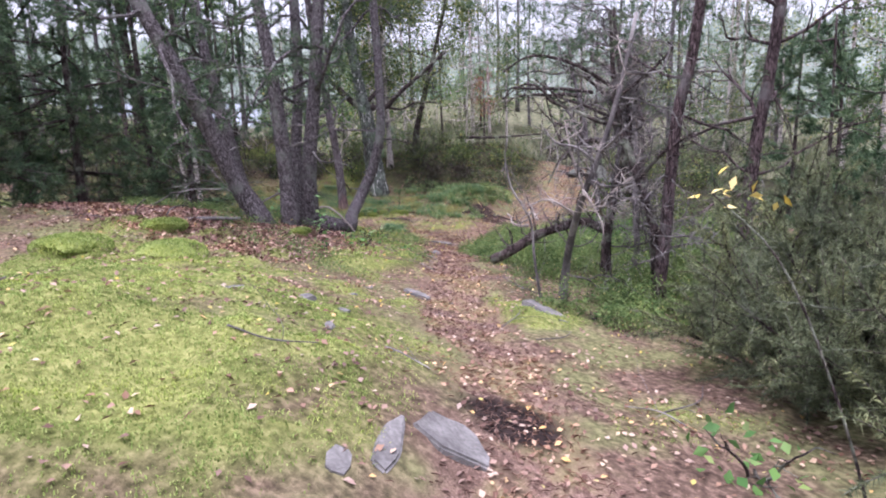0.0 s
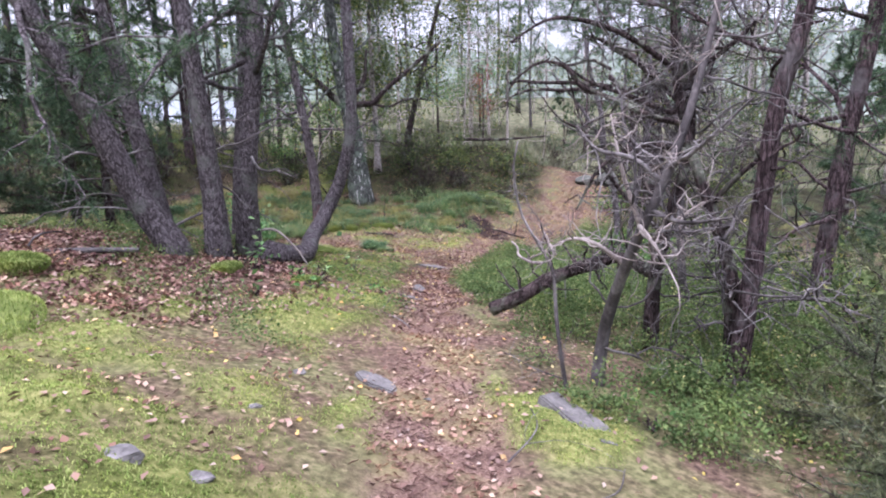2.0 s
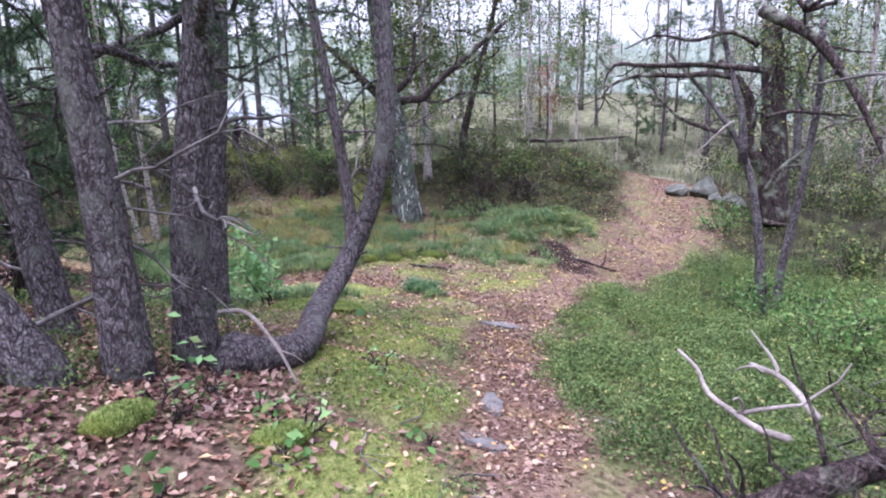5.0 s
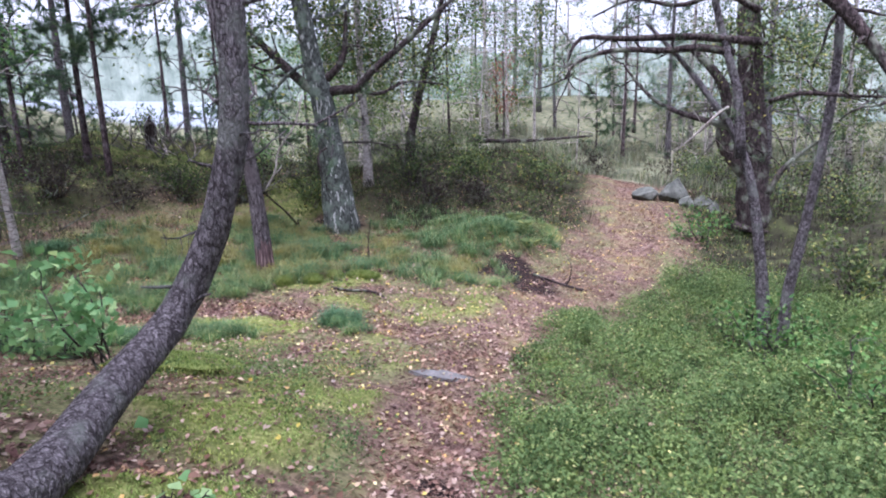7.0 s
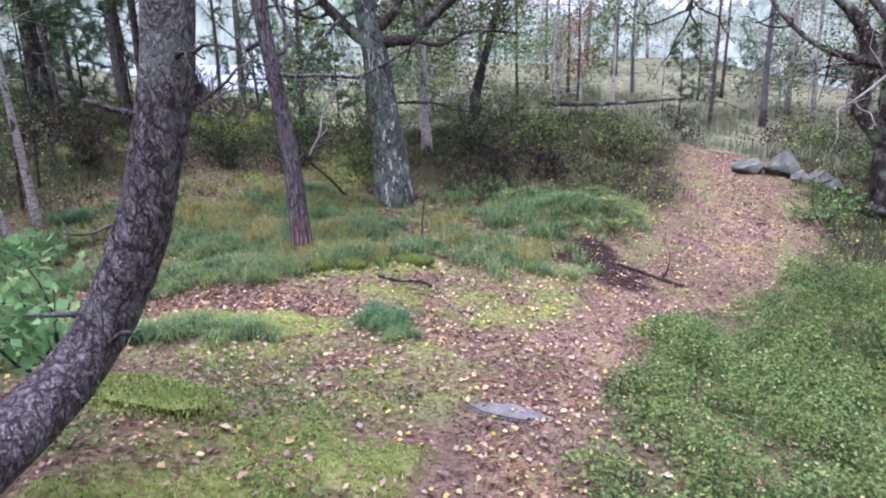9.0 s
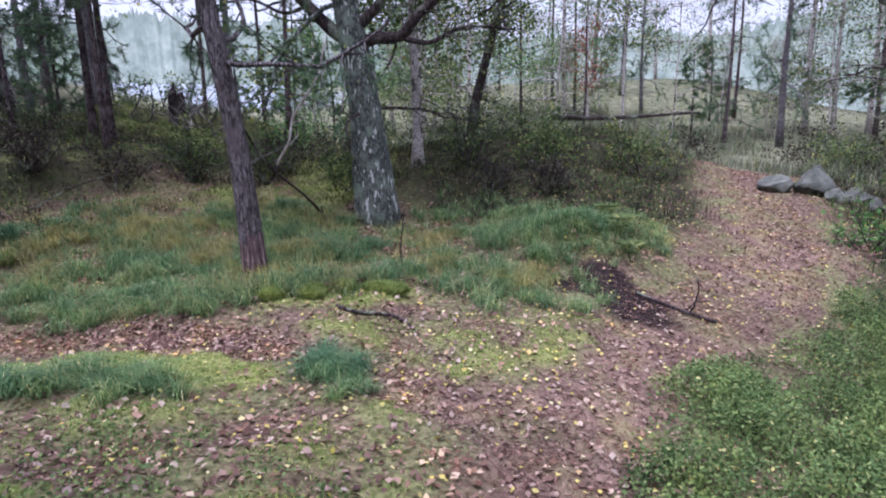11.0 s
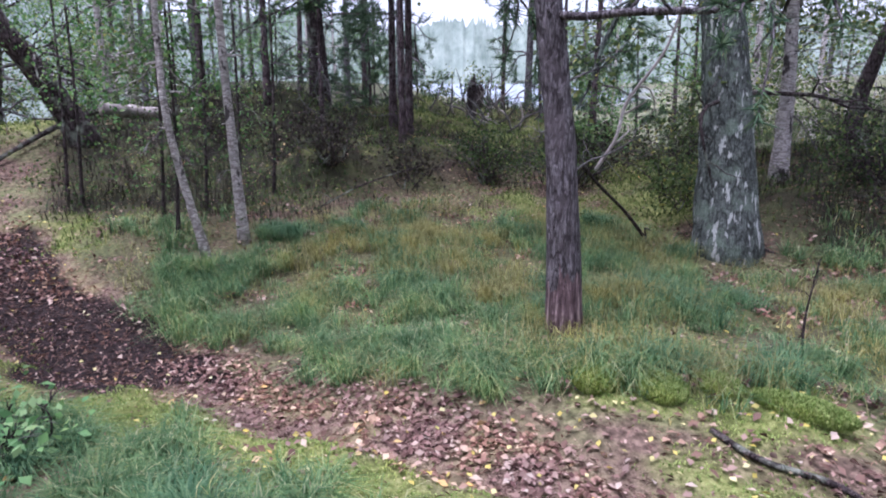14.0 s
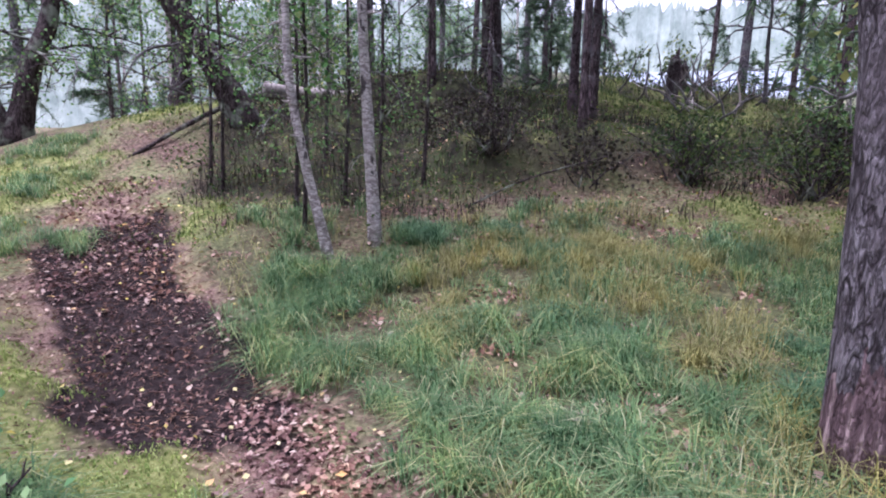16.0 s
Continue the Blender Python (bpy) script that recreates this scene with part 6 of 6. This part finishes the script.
c = scatter(24000, -16, 4, 10, 27, rs, slope)
p = np.repeat(c, 3, 0) + np.concatenate([rs.normal(size=(len(c) * 3, 2)) * 0.06, np.zeros((len(c) * 3, 1))], 1)
blades(g, p, 0.06 + 0.34 * grain(p[:, 0], p[:, 1], 0.8, 83, 2) ** 1.3, 0.005, rs, 0.9)
cover("heather", g, HEATH, "brown heather and dead stems on the slope", "heather")
g = Geo()
blades_at = scatter(60000, -16, 2, 10.5, 24, rs, lambda x, y: slope_zone(x, y) * (0.15 + 0.85 * ease((grain(x, y, 0.8, 87) - 0.38) / 0.2)))
sg = Geo()
blades(sg, blades_at, 0.05 + 0.2 * grain(blades_at[:, 0], blades_at[:, 1], 0.9, 88, 2) ** 1.5, 0.0055, rs, 1.3)
cover("slope_grass", sg, SLOPE_LEAF, "short dull green grass and shoots on the wooded slope", "grass")
c = scatter(62000, -16, 5, 9, 25, rs, lambda x, y: np.clip(slope(x, y) + 0.5 * slope_zone(x, y) * hummocks(x, y), 0, 1) * (0.15 + 0.85 * ease((grain(x, y, 0.7, 85) - 0.4) / 0.2)))
leaves(g, c + np.stack([0 * c[:, 0], 0 * c[:, 0], rs.uniform(0.03, 0.55, len(c)) * grain(c[:, 0], c[:, 1], 1.0, 86, 2)], 1), 0.045, rs, 0.6, 0.65)
cover("undergrowth", g, SLOPE_LEAF, "low dull green undergrowth on the slope", "undergrowth")


def litter_zone(x, y):
    pines = blobs(x, y, [(-0.6, 6.3, 1.5, 1.0), (0.1, 7.5, 0.6, 0.8), (-1.8, 6.4, 1.6, 1.0), (-0.7, 8.4, 0.7, 0.6)])
    return np.clip(0.35 * (1 - 0.75 * moss_mask(x, y)) * ease((grain(x, y, 0.6, 91) - 0.4) / 0.15) + 0.5 * trail_mask(x, y) * (1 - 0.8 * ease((-5.3 - x) / 0.7)) + pines, 0, 1) * (1 - 0.45 * grass_mask(x, y))


def lay(name, n, box, size, mat, aspect, zone, label, flat=3.0, lift=0.012):
    lg = Geo()
    q = scatter(n, *box, rs, zone)
    q[:, 2] += lift + 0.01 * rs.random(len(q))
    leaves(lg, q, size, rs, flat, aspect)
    return cover(name, lg, mat, label, "fallen leaves")


lay("fallen_leaves", 34000, (-3.5, 6.5, 1.5, 10.5), 0.04, FALLEN, 0.65, lambda x, y: np.clip(litter_zone(x, y) + 0.16 * moss_mask(x, y) * (grain(x, y, 0.4, 97) > 0.52) + 0.04, 0, 1), "brown fallen leaves scattered over the ground")
lay("fallen_leaves", 60000, (-13, 1.6, 7.5, 27), 0.052, FALLEN, 0.65, lambda x, y: np.clip(litter_zone(x, y) + 0.8 * (off_line(x, y, [(-3.2, 12.5), (-4.3, 12.05), (-5.0, 11.5), (-5.5, 11.2)]) < 0.33), 0, 1), "brown fallen leaves along the trail in the hollow")
lay("fallen_leaves", 6500, (-4.2, 1.2, 10.2, 15.0), 0.055, FALLEN, 0.65, lambda x, y: 0.5 * ease((grain(x, y, 0.7, 66) - 0.3) / 0.25) * (1 - 0.5 * moss_mask(x, y)) * (1 - grass_mask(x, y)), "larger brown leaves scattered over the moss in the hollow", 2.2, 0.02)
lay("leaf_drift", 10500, (-6.3, -2.2, 10.8, 13.2), 0.042, DARK_FALLEN, 0.65, lambda x, y: 1 - ease((off_line(x, y, [(-2.6, 12.65), (-3.4, 12.35), (-4.3, 12.0), (-5.0, 11.5), (-5.6, 11.1)]) + 0.3 * (grain(x, y, 0.3, 98) - 0.5) - 0.08) / 0.2), "drift of reddish-brown leaves lying along the trail", 2.6, 0.014)
lay("leaf_drift", 2200, (-10.2, -7.0, 8.4, 10.6), 0.05, DARK_FALLEN, 0.65, lambda x, y: 1 - ease((off_line(x, y, SIDE_TRAIL) + 0.4 * (grain(x, y, 0.3, 96) - 0.5) - 0.35) / 0.25), "damp brown leaves trodden into the muddy trail", 1.8, 0.02)
lay("fallen_leaves", 24000, (-9, -1, 10.5, 17.5), 0.048, DARK_FALLEN, 0.65, lambda x, y: grass_mask(x, y) * ease((grain(x, y, 0.4, 65) - 0.5) / 0.12), "brown leaves caught between the tufts of grass", 1.8, 0.04)
lay("leaf_mat", 15000, (-3.0, 0.9, 5.2, 8.6), 0.05, DARK_FALLEN, 0.6, lambda x, y: np.clip(litter_zone(x, y) - 0.25, 0, 1) * (1 - 0.85 * moss_mask(x, y)), "dense mat of brown leaves under the pines", 1.8, 0.02)
lay("leaf_scraps", 85000, (-8.5, 1.5, 8.5, 25), 0.026, DARK_FALLEN, 0.6, lambda x, y: np.clip(0.25 + 0.6 * ease((grain(x, y, 0.5, 99) - 0.42) / 0.15), 0, 1) * (1 - 0.5 * grass_mask(x, y)) * (1 - 0.8 * berry_zone(x, y)) * (1 - 0.6 * moss_mask(x, y)), "brown scraps of leaves strewn through the hollow", 2.0, 0.024)
lay("large_leaves", 1700, (-2.5, 1.2, 5.6, 9.0), 0.06, FALLEN, 0.6, lambda x, y: np.clip(blobs(x, y, [(-0.3, 6.6, 1.1, 0.9), (0.3, 7.3, 0.8, 1.0), (-1.4, 6.2, 1.2, 0.8)]) + 0.1, 0, 1), "large brown oak leaves heaped under the pines", 2.0, 0.02)
lay("yellow_leaves", 800, (-3, 6.5, 1.5, 11), 0.03, YELLOW, 0.75, lambda x, y: 0.25 + 0.3 * ease((grain(x, y, 1.0, 95) - 0.4) / 0.2), "yellow birch leaves lying on the moss", 2.5, 0.03)
lay("yellow_leaves", 11500, (-10, 2.5, 8.5, 24), 0.036, YELLOW, 0.8, lambda x, y: np.clip(0.12 + 0.75 * blobs(x, y, [(-1.6, 13.2, 2.2, 1.0), (-0.7, 16.5, 2.0, 0.9), (-0.2, 20.0, 2.2, 0.7), (-0.2, 11.5, 1.2, 0.7)]), 0, 1), "pale yellow birch leaves scattered in the hollow", 2.5, 0.025)
lay("needle_litter", 90000, (-2.5, 6.2, 1.2, 13), 0.05, LITTER, 0.07, lambda x, y: np.clip(trail_mask(x, y) + 0.3 * litter_zone(x, y), 0, 1), "reddish-brown pine needles covering the path", 3.0, 0.008)
lay("needle_litter", 170000, (-12, 1.6, 8, 26), 0.05, LITTER, 0.09, lambda x, y: np.clip(0.8 * trail_mask(x, y) + 0.35 * (1 - moss_mask(x, y)), 0, 1) * (1 - 0.7 * grass_mask(x, y)), "brown needles and bark scraps on the trail", 3.0, 0.008)
